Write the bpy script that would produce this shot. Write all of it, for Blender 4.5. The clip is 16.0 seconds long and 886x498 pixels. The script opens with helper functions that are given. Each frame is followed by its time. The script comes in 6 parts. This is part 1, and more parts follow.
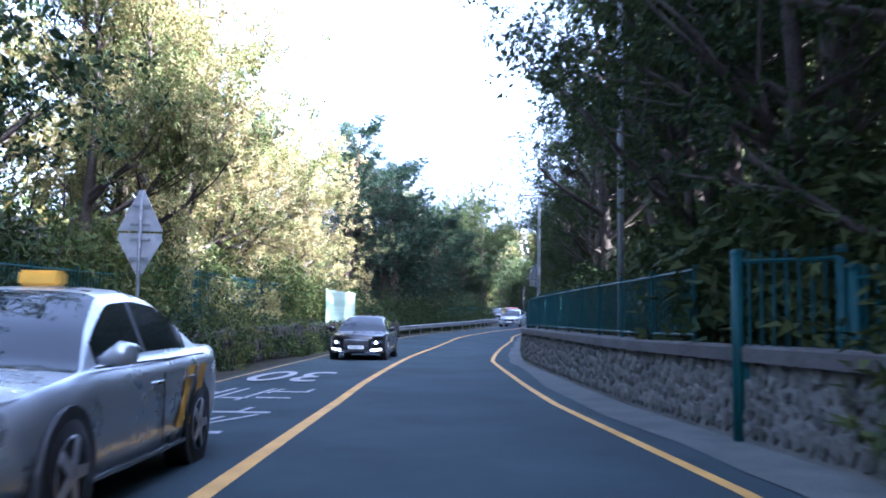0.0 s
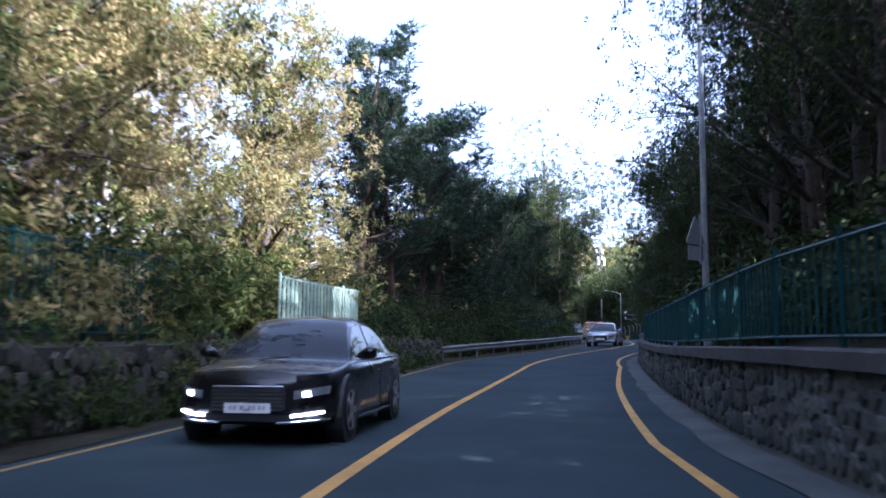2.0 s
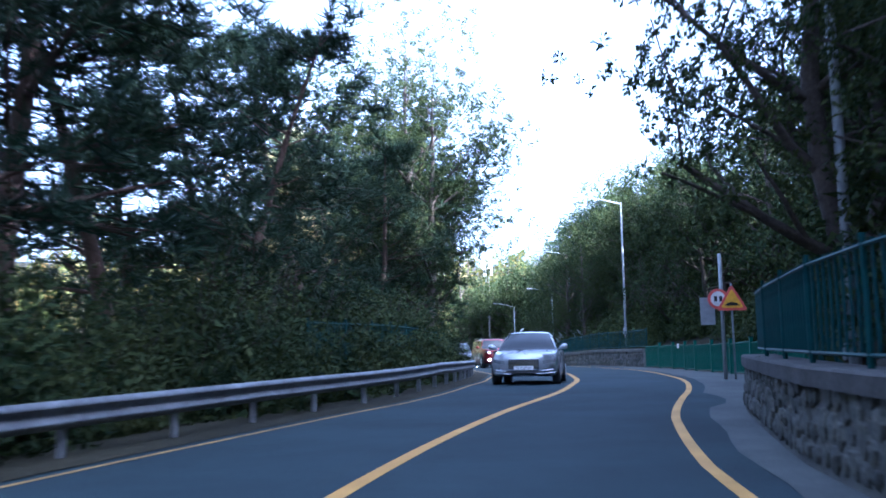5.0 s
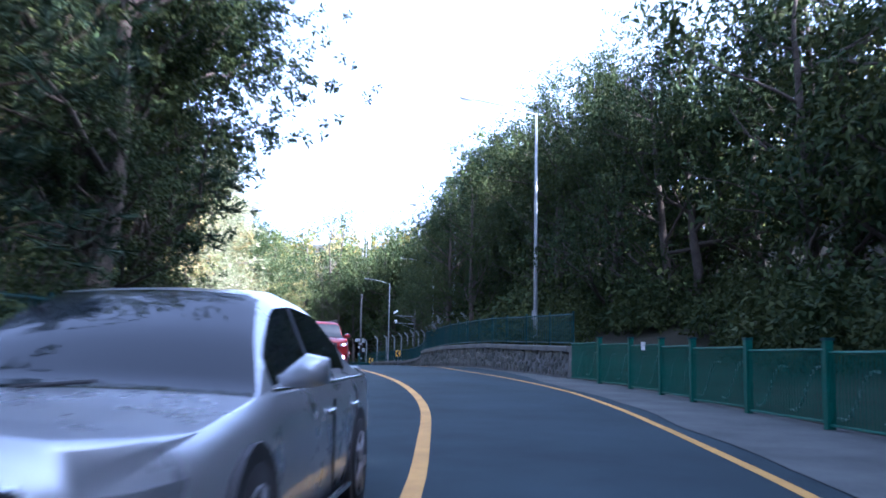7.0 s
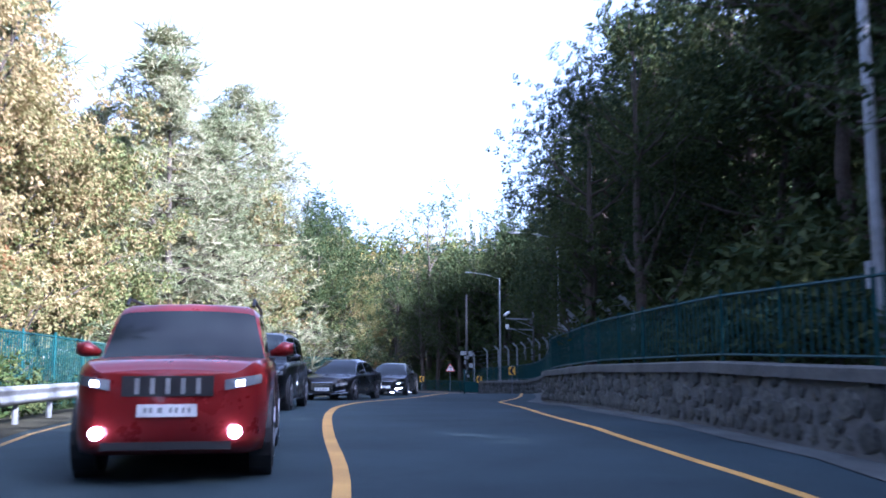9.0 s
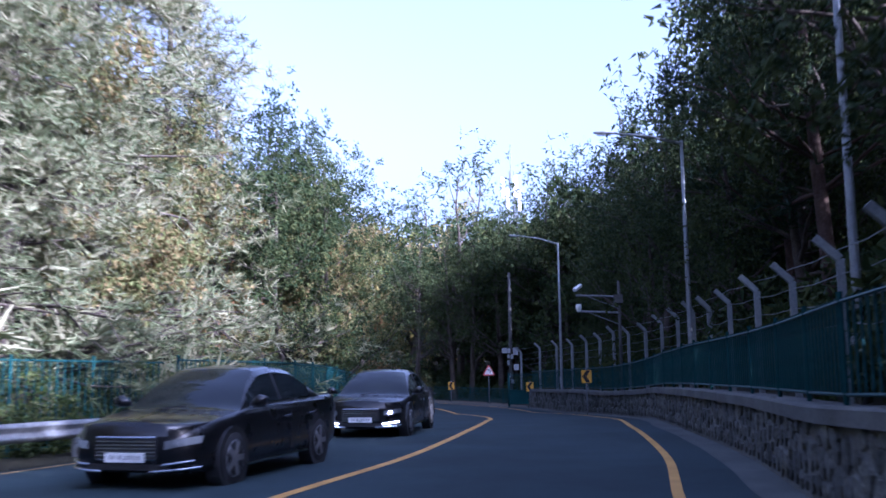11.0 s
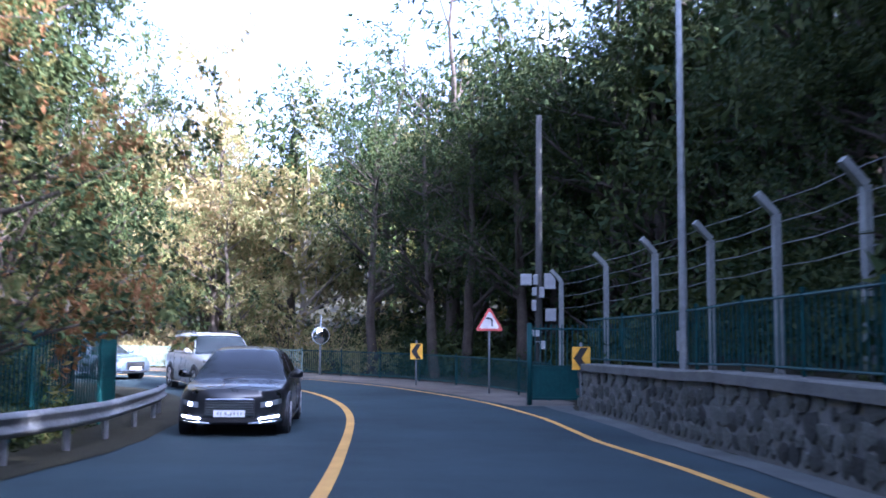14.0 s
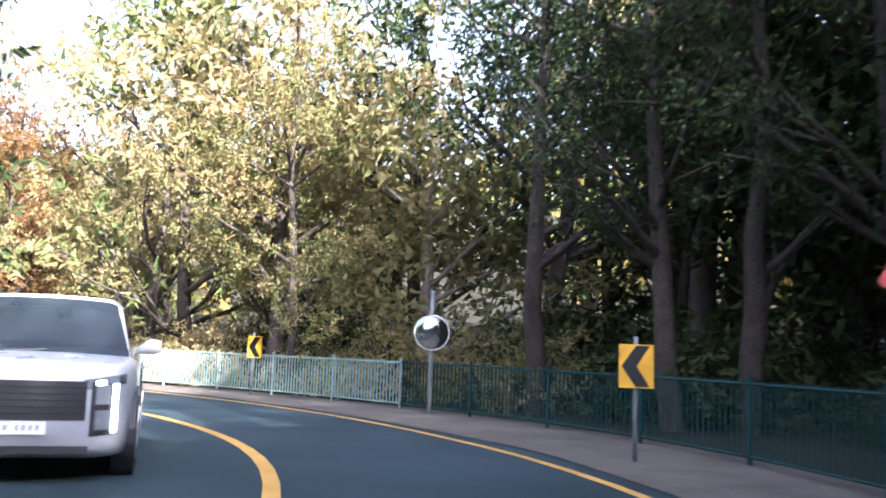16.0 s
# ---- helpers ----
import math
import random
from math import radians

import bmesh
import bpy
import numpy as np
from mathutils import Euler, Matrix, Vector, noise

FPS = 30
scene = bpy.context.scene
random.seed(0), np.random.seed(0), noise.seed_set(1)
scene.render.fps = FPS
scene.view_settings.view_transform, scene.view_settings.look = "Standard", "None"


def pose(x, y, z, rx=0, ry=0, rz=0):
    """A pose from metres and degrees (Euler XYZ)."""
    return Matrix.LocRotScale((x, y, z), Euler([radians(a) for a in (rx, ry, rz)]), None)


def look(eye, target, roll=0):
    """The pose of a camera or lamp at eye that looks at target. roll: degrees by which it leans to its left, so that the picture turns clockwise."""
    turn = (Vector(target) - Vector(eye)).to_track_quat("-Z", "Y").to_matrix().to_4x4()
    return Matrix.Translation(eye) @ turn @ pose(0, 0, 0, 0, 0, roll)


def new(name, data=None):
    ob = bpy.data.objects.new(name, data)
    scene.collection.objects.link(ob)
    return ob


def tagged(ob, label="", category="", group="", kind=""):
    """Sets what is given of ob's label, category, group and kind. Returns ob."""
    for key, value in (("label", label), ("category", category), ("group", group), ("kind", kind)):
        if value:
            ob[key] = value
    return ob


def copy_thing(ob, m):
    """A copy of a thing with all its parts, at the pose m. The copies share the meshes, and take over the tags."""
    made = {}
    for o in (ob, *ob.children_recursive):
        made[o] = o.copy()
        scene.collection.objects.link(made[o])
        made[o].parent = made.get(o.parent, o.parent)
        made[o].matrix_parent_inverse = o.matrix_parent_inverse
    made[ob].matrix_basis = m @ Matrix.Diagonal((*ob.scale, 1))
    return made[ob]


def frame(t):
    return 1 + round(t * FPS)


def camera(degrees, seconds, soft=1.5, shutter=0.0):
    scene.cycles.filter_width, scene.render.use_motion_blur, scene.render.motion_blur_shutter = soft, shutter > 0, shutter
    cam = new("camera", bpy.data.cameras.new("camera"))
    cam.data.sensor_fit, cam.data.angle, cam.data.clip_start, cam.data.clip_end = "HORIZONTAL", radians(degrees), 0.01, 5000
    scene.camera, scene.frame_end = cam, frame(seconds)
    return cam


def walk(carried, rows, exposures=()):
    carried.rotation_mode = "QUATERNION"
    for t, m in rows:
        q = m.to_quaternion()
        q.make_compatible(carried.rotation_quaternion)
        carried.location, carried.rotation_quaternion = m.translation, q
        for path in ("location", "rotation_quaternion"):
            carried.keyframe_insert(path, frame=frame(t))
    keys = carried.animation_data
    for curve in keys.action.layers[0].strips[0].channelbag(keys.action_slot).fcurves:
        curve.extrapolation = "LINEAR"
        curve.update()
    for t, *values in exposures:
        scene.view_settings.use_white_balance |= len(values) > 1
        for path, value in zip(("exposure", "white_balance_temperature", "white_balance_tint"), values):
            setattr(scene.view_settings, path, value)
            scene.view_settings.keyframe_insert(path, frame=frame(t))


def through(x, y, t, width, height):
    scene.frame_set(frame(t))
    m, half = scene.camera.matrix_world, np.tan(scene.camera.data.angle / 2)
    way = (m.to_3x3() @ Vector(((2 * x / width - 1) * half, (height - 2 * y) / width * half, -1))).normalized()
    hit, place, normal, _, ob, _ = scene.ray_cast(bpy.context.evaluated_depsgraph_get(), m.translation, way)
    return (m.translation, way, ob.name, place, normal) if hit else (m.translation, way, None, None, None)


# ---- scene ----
SKY, SUNLIGHT = 0.105, 5.0
EXPOSE = [(0.0, 4.1, 4600, 22), (1.0, 3.55, 4700, 24), (2.0, 2.8, 4800, 24), (3.2, 2.55, 4500, 22), (4.0, 2.9, 4400, 20), (5.0, 3.5, 4400, 20), (7.5, 3.35, 4600, 24), (8.2, 3.2, 4600, 24), (10.3, 2.25, 4450, 35), (12.5, 2.2, 4450, 36), (13.0, 2.35, 4500, 35), (13.5, 2.7, 4500, 34), (14.0, 3.3, 4600, 28), (14.5, 3.6, 4800, 26), (15.3, 3.65, 5000, 24), (16.0, 3.3, 5200, 22)]
cam = camera(52.1, 16.0, soft=1.7, shutter=0.3)
PATH = [
    (0, (0.000, -0.000, 1.200), (0.000, 9.964, 2.050), 0.81),
    (0.5, (0.073, 4.776, 1.167), (-0.483, 14.715, 2.127), 0.66),
    (1, (0.079, 9.573, 1.144), (-0.653, 19.497, 2.127), 0.71),
    (1.5, (0.050, 14.683, 1.154), (-0.760, 24.599, 2.167), 0.60),
    (2, (0.052, 20.051, 1.157), (-0.673, 29.967, 2.226), 0.29),
    (2.5, (0.046, 25.387, 1.191), (-0.545, 35.310, 2.280), -0.06),
    (3, (0.278, 30.740, 1.252), (-0.233, 40.663, 2.375), -0.82),
    (3.5, (0.453, 36.392, 1.303), (0.249, 46.319, 2.497), -1.23),
    (4, (0.786, 41.990, 1.335), (0.846, 51.913, 2.576), -1.54),
    (4.5, (1.334, 47.344, 1.422), (1.662, 57.254, 2.717), -1.18),
    (5, (2.110, 52.874, 1.543), (2.704, 62.764, 2.900), -0.73),
    (5.2, (2.469, 54.922, 1.600), (3.216, 64.794, 3.005), -0.78),
    (7.3, (7.678, 77.308, 2.408), (9.444, 87.081, 3.577), 1.08),
    (7.5, (8.195, 79.557, 2.440), (9.888, 89.341, 3.626), 1.08),
    (7.8, (8.988, 83.049, 2.493), (10.528, 92.852, 3.728), 0.89),
    (8, (9.459, 85.352, 2.533), (10.853, 95.172, 3.809), 0.74),
    (8.2, (9.839, 87.599, 2.578), (11.041, 97.438, 3.897), 0.55),
    (10.3, (10.834, 110.393, 3.109), (10.559, 120.313, 4.341), -0.58),
    (10.5, (10.930, 112.512, 3.110), (10.714, 122.434, 4.337), -0.69),
    (11, (11.354, 117.631, 3.081), (11.400, 127.547, 4.367), -0.72),
    (11.5, (11.836, 122.933, 2.997), (12.111, 132.867, 4.105), -0.28),
    (12, (12.514, 128.408, 2.879), (12.958, 138.343, 3.927), -0.38),
    (12.5, (13.161, 134.065, 2.801), (13.609, 143.999, 3.858), -0.70),
    (13, (13.773, 139.825, 2.730), (14.008, 149.770, 3.757), -0.46),
    (13.5, (14.229, 145.606, 2.615), (14.162, 155.563, 3.536), -0.34),
    (14, (14.417, 151.053, 2.375), (13.968, 161.000, 3.297), 0.54),
    (14.5, (14.372, 156.193, 2.180), (13.499, 166.103, 3.187), 1.16),
    (15, (14.086, 161.434, 1.986), (12.764, 171.294, 3.002), 1.59),
    (15.5, (13.589, 166.425, 1.790), (11.712, 176.180, 2.935), 1.94),
    (16, (12.741, 170.938, 1.811), (10.119, 180.521, 2.948), 2.04),
]
walk(cam, [(t, look(eye, target, roll)) for t, eye, target, roll in PATH], EXPOSE)

# ---- light ----
SUN_AZ, SUN_EL = radians(130), radians(31)   # azimuth from +y towards +x
world = bpy.data.worlds.new("sky")
scene.world = world
world.use_nodes = True
wn = world.node_tree.nodes
sky = wn.new("ShaderNodeTexSky")
sky.sky_type = "NISHITA"
sky.sun_disc = False
sky.sun_elevation, sky.sun_rotation = SUN_EL, SUN_AZ
sky.air_density, sky.dust_density, sky.ozone_density = 1.0, 6.0, 0.6
wn["Background"].inputs[1].default_value = SKY
haze = wn.new("ShaderNodeHueSaturation")
haze.inputs["Saturation"].default_value = 0.5
world.node_tree.links.new(sky.outputs[0], haze.inputs["Color"])
world.node_tree.links.new(haze.outputs[0], wn["Background"].inputs[0])
sun = new("sun", bpy.data.lights.new("sun", "SUN"))
sun.data.energy, sun.data.angle, sun.data.color = SUNLIGHT, radians(0.6), (1.0, 0.87, 0.67)
to_sun = Vector((math.sin(SUN_AZ) * math.cos(SUN_EL), math.cos(SUN_AZ) * math.cos(SUN_EL), math.sin(SUN_EL)))
sun.matrix_world = look(to_sun * 100, (0, 0, 0))


# ---- materials ----
def material(name, rough=0.8, metal=0.0, spec=0.4):
    m = bpy.data.materials.new(name)
    m.use_nodes = True
    b = m.node_tree.nodes["Principled BSDF"]
    b.inputs["Roughness"].default_value, b.inputs["Metallic"].default_value = rough, metal
    b.inputs["Specular IOR Level"].default_value = spec
    return m, m.node_tree.nodes, m.node_tree.links, b


def noise_node(n, l, scale, detail=4, coord="Object", rough=0.6):
    c = n.new("ShaderNodeTexCoord")
    t = n.new("ShaderNodeTexNoise")
    t.inputs["Scale"].default_value, t.inputs["Detail"].default_value, t.inputs["Roughness"].default_value = scale, detail, rough
    l.new(c.outputs[coord], t.inputs["Vector"])
    return t


def ramp(n, l, fac, stops):
    r = n.new("ShaderNodeValToRGB")
    while len(r.color_ramp.elements) < len(stops):
        r.color_ramp.elements.new(0.5)
    for e, (p, c) in zip(r.color_ramp.elements, stops):
        e.position, e.color = p, (*c, 1)
    l.new(fac, r.inputs[0])
    return r


def mixed(n, l, a, b, fac, mode="MIX"):
    m = n.new("ShaderNodeMix")
    m.data_type, m.blend_type = "RGBA", mode
    for s, v in ((6, a), (7, b), (0, fac)):
        if isinstance(v, (int, float)):
            m.inputs[s].default_value = v
        elif isinstance(v, tuple):
            m.inputs[s].default_value = (*v, 1)
        else:
            l.new(v, m.inputs[s])
    return m.outputs[2]


def bump(n, l, b, height, strength=0.4, dist=0.02):
    k = n.new("ShaderNodeBump")
    k.inputs["Strength"].default_value, k.inputs["Distance"].default_value = strength, dist
    l.new(height, k.inputs["Height"])
    l.new(k.outputs[0], b.inputs["Normal"])


def two_scale(name, dark, light, fine=30, coarse=1.5, rough=0.85, metal=0.0, relief=0.3, dist=0.01, spec=0.15, coord="Object", random_amount=0.0):
    """A surface with grain and larger stains between two colours."""
    m, n, l, b = material(name, rough, metal, spec)
    f, c = noise_node(n, l, fine, 5, coord), noise_node(n, l, coarse, 4, coord)
    grain = ramp(n, l, f.outputs[0], [(0.3, dark), (0.7, light)]).outputs[0]
    stain = ramp(n, l, c.outputs[0], [(0.3, tuple(v * 0.55 for v in dark)), (0.75, light)]).outputs[0]
    col = mixed(n, l, grain, stain, 0.5)
    if random_amount:
        o = n.new("ShaderNodeObjectInfo")
        r = ramp(n, l, o.outputs["Random"], [(0, (1 - random_amount,) * 3), (1, (1 + random_amount * 0.6,) * 3)]).outputs[0]
        col = mixed(n, l, col, r, 1.0, "MULTIPLY")
    l.new(col, b.inputs["Base Color"])
    bump(n, l, b, f.outputs[0], relief, dist)
    return m


def leaf_material(name, shades, through=0.45):
    """Leaves: each leaf takes its own shade, light passes through."""
    m, n, l, b = material(name, 0.65, 0, 0.06)
    g = n.new("ShaderNodeNewGeometry")
    o = n.new("ShaderNodeObjectInfo")
    big = noise_node(n, l, 0.35, 2)
    add = n.new("ShaderNodeMath")
    add.operation = "MULTIPLY_ADD"
    add.inputs[1].default_value = 0.55
    l.new(g.outputs["Random Per Island"], add.inputs[0])
    l.new(big.outputs[0], add.inputs[2])
    add2 = n.new("ShaderNodeMath")
    add2.operation = "MULTIPLY_ADD"
    add2.inputs[1].default_value = 0.3
    l.new(o.outputs["Random"], add2.inputs[0])
    l.new(add.outputs[0], add2.inputs[2])
    scale = n.new("ShaderNodeMath")
    scale.operation = "MULTIPLY"
    scale.inputs[1].default_value = 0.72
    l.new(add2.outputs[0], scale.inputs[0])
    k = len(shades) - 1
    col = ramp(n, l, scale.outputs[0], [(0.25 + 0.6 * i / k, c) for i, c in enumerate(shades)]).outputs[0]
    l.new(col, b.inputs["Base Color"])
    tr = n.new("ShaderNodeBsdfTranslucent")
    warm = mixed(n, l, col, (1.0, 0.97, 0.72), 1.0, "MULTIPLY")
    l.new(warm, tr.inputs[0])
    mx = n.new("ShaderNodeMixShader")
    mx.inputs[0].default_value = through
    l.new(b.outputs[0], mx.inputs[1])
    l.new(tr.outputs[0], mx.inputs[2])
    l.new(mx.outputs[0], n["Material Output"].inputs[0])
    return m


def plain(name, colour, rough=0.5, metal=0.0, spec=0.5, wear=0.12):
    """Painted or moulded surface with slight unevenness and dirt."""
    m, n, l, b = material(name, rough, metal, spec)
    f = noise_node(n, l, 6, 5)
    c = ramp(n, l, f.outputs[0], [(0.35, tuple(v * (1 - wear * 2) for v in colour)), (0.65, colour)]).outputs[0]
    l.new(c, b.inputs["Base Color"])
    r = ramp(n, l, f.outputs[0], [(0.3, (rough,) * 3), (0.8, (min(1, rough + 0.15),) * 3)]).outputs[0]
    l.new(r, b.inputs["Roughness"])
    return m


def car_paint(name, colour, metal=0.3):
    m, n, l, b = material(name, 0.3, metal, 0.2)
    b.inputs["Base Color"].default_value = (*colour, 1)
    b.inputs["Coat Weight"].default_value, b.inputs["Coat Roughness"].default_value = 0.6, 0.03
    f = noise_node(n, l, 3, 4)
    r = ramp(n, l, f.outputs[0], [(0.3, (0.24,) * 3), (0.8, (0.4,) * 3)]).outputs[0]
    l.new(r, b.inputs["Roughness"])
    return m


def glowing(name, colour, strength):
    m, n, l, b = material(name, 0.3)
    b.inputs["Base Color"].default_value = (*colour, 1)
    b.inputs["Emission Color"].default_value, b.inputs["Emission Strength"].default_value = (*colour, 1), strength
    return m


M = {}
M["asphalt"] = two_scale("asphalt", (0.017, 0.027, 0.031), (0.040, 0.061, 0.068), 90, 0.35, 0.9, relief=0.5, dist=0.006, spec=0.12)
M["shoulder"] = two_scale("shoulder_concrete", (0.050, 0.055, 0.052), (0.118, 0.127, 0.118), 40, 0.8, 0.92, relief=0.4)
M["soil"] = two_scale("soil_and_litter", (0.012, 0.013, 0.008), (0.042, 0.038, 0.022), 9, 0.5, 0.95, relief=0.8, dist=0.05)
M["dust"] = two_scale("dusty_gravel", (0.07, 0.062, 0.05), (0.17, 0.15, 0.125), 35, 0.9, 0.95, relief=0.6, dist=0.02)
M["dusty_yellow"] = two_scale("dusty_road_paint", (0.16, 0.11, 0.05), (0.42, 0.27, 0.09), 60, 2.0, 0.8, relief=0.2)
M["yellow"] = two_scale("yellow_road_paint", (0.40, 0.21, 0.045), (0.62, 0.36, 0.085), 50, 1.2, 0.7, relief=0.2)
M["white_line"] = two_scale("white_road_paint", (0.45, 0.45, 0.44), (0.78, 0.78, 0.76), 40, 1.5, 0.7, relief=0.2)
M["stone"] = two_scale("wall_stone", (0.029, 0.032, 0.028), (0.118, 0.122, 0.106), 14, 2.2, 0.92, relief=0.7, dist=0.03, random_amount=0.6)
M["gate_green"] = two_scale("gate_green_paint", (0.008, 0.060, 0.042), (0.021, 0.135, 0.092), 20, 1.5, 0.5, 0.0, 0.15)
M["dark_stone"] = two_scale("mossy_stone", (0.018, 0.018, 0.014), (0.075, 0.070, 0.056), 14, 2.0, 0.95, relief=0.6, dist=0.03, random_amount=0.5)
M["moss"] = two_scale("mossy_mortar", (0.014, 0.015, 0.011), (0.05, 0.050, 0.038), 18, 1.2, 0.95, relief=0.6)
M["mortar"] = two_scale("wall_mortar", (0.075, 0.076, 0.07), (0.165, 0.165, 0.15), 25, 1.2, 0.95, relief=0.6)
M["dark_concrete"] = two_scale("dark_grey_concrete", (0.045, 0.044, 0.041), (0.115, 0.112, 0.105), 20, 1.0, 0.95, relief=0.5)
M["post_concrete"] = two_scale("weathered_post_concrete", (0.13, 0.14, 0.135), (0.27, 0.285, 0.275), 22, 1.4, 0.9, relief=0.3)
M["faint_white"] = two_scale("worn_white_paint", (0.16, 0.165, 0.17), (0.42, 0.42, 0.41), 30, 2.5, 0.75, relief=0.2)
M["galvanised"] = two_scale("galvanised_steel", (0.12, 0.125, 0.13), (0.25, 0.26, 0.27), 12, 1.5, 0.6, 0.3, 0.1)
M["pole_grey"] = two_scale("painted_steel_pole", (0.18, 0.19, 0.19), (0.32, 0.33, 0.33), 10, 1.0, 0.5, 0.3, 0.1)
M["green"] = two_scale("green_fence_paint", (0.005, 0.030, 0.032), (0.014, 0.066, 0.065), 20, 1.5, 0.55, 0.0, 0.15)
# pale green: faded paint on palings and scrolls, painted-in sunlight on the bend fence
M["green_faded_sunlit"] = two_scale("faded_and_sunlit_green_paint", (0.15, 0.24, 0.20), (0.34, 0.42, 0.36), 20, 1.5, 0.6, 0.0, 0.15)
M["bark"] = two_scale("bark", (0.030, 0.025, 0.021), (0.105, 0.085, 0.068), 18, 2.0, 0.95, relief=0.9, dist=0.03)
M["pine_bark"] = two_scale("red_pine_bark", (0.030, 0.021, 0.016), (0.10, 0.066, 0.05), 16, 1.2, 0.95, relief=0.9, dist=0.03)
M["pale_bark"] = two_scale("pale_bark", (0.20, 0.175, 0.145), (0.42, 0.375, 0.31), 18, 2.0, 0.9, relief=0.6, dist=0.02)
# green leaves for the shaded trees and hedges, with shade darkened into the colour
M["leaf_green_shaded"] = leaf_material("broad_leaves_green_shaded", [(0.008, 0.015, 0.008), (0.016, 0.028, 0.012), (0.030, 0.045, 0.016), (0.056, 0.066, 0.022)], 0.1)
# autumn and turning shades, lightened so the sunny side's crowns seem lit
M["leaf_autumn_sunlit"] = leaf_material("broad_leaves_autumn_sunlit", [(0.06, 0.078, 0.026), (0.145, 0.15, 0.056), (0.25, 0.225, 0.10), (0.31, 0.235, 0.12)], 0.45)
M["leaf_mixed_sunlit"] = leaf_material("turning_leaves_sunlit", [(0.030, 0.045, 0.016), (0.075, 0.10, 0.032), (0.14, 0.15, 0.055), (0.20, 0.15, 0.07)], 0.35)
M["leaf_rust"] = leaf_material("rusty_leaves", [(0.08, 0.07, 0.03), (0.16, 0.10, 0.04), (0.20, 0.10, 0.045), (0.13, 0.12, 0.04)])
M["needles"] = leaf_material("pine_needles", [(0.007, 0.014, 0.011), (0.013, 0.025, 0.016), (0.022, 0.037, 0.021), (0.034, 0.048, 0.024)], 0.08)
# conifer needles with the sun's whitish glitter put into their colour
M["needles_sunlit"] = leaf_material("sunlit_conifer_needles", [(0.032, 0.052, 0.026), (0.080, 0.108, 0.052), (0.155, 0.17, 0.09), (0.25, 0.24, 0.15)], 0.25)
M["ivy"] = leaf_material("creeper_leaves", [(0.015, 0.026, 0.010), (0.032, 0.052, 0.016), (0.062, 0.084, 0.024), (0.13, 0.12, 0.04)], 0.3)
M["black"] = plain("black_plastic", (0.015, 0.015, 0.016), 0.5)
M["sign_grey"] = plain("sign_back_aluminium", (0.30, 0.31, 0.32), 0.5, 0.4)
M["sign_white"] = plain("sign_white", (0.72, 0.71, 0.68), 0.4)
M["sign_yellow"] = plain("sign_yellow", (0.82, 0.44, 0.03), 0.4)
M["sign_red"] = plain("sign_red", (0.62, 0.10, 0.08), 0.4)
M["sign_black"] = plain("sign_black", (0.012, 0.012, 0.013), 0.45)
M["box_grey"] = plain("cabinet_grey", (0.30, 0.31, 0.31), 0.5)
M["tyre"] = plain("tyre_rubber", (0.014, 0.014, 0.015), 0.8)
M["rim"] = plain("alloy_rim", (0.5, 0.5, 0.52), 0.3, 0.9)
M["chrome"] = plain("chrome", (0.72, 0.73, 0.75), 0.15, 1.0)
M["mirror"] = plain("mirror_glass", (0.6, 0.62, 0.62), 0.10, 1.0, wear=0.0)
M["lamp_on"] = glowing("headlight_on", (1.0, 0.97, 0.9), 4.5)
M["lamp_off"] = plain("headlight_glass", (0.26, 0.28, 0.30), 0.12, 0.3)
M["tail"] = plain("tail_light", (0.35, 0.02, 0.02), 0.2)
M["plate"] = plain("number_plate_white", (0.75, 0.75, 0.74), 0.4)
gm, gn, gl, gb = material("car_glass", 0.03, 0.0, 0.35)
gb.inputs["Base Color"].default_value = (0.012, 0.016, 0.018, 1)
M["glass"] = gm


# ---- mesh helpers ----
def link(name, bm, mat, parent=None, label="", smooth=False):
    me = bpy.data.meshes.new(name)
    bm.normal_update()
    bm.to_mesh(me)
    bm.free()
    if smooth:
        me.polygons.foreach_set("use_smooth", [True] * len(me.polygons))
    for m in mat if isinstance(mat, (list, tuple)) else [mat]:
        me.materials.append(m)
    ob = new(name, me)
    if parent is not None:
        ob.parent = parent
    if label:
        ob["label"] = label
    return ob


def part(name, bm, mat, parent, label="", smooth=False):
    return link(name, bm, mat, parent, label, smooth)


def empty(name, at=(0, 0, 0), turn=0.0):
    ob = new(name)
    ob.empty_display_size = 0.2
    ob.matrix_basis = Matrix.Translation(at) @ Matrix.Rotation(turn, 4, "Z")
    return ob


def box(bm, x0, x1, y0, y1, z0, z1, mat=0):
    v = [bm.verts.new((x, y, z)) for z in (z0, z1) for x, y in ((x0, y0), (x1, y0), (x1, y1), (x0, y1))]
    for q in ((3, 2, 1, 0), (4, 5, 6, 7), (0, 1, 5, 4), (1, 2, 6, 5), (2, 3, 7, 6), (3, 0, 4, 7)):
        bm.faces.new([v[i] for i in q]).material_index = mat
    return v


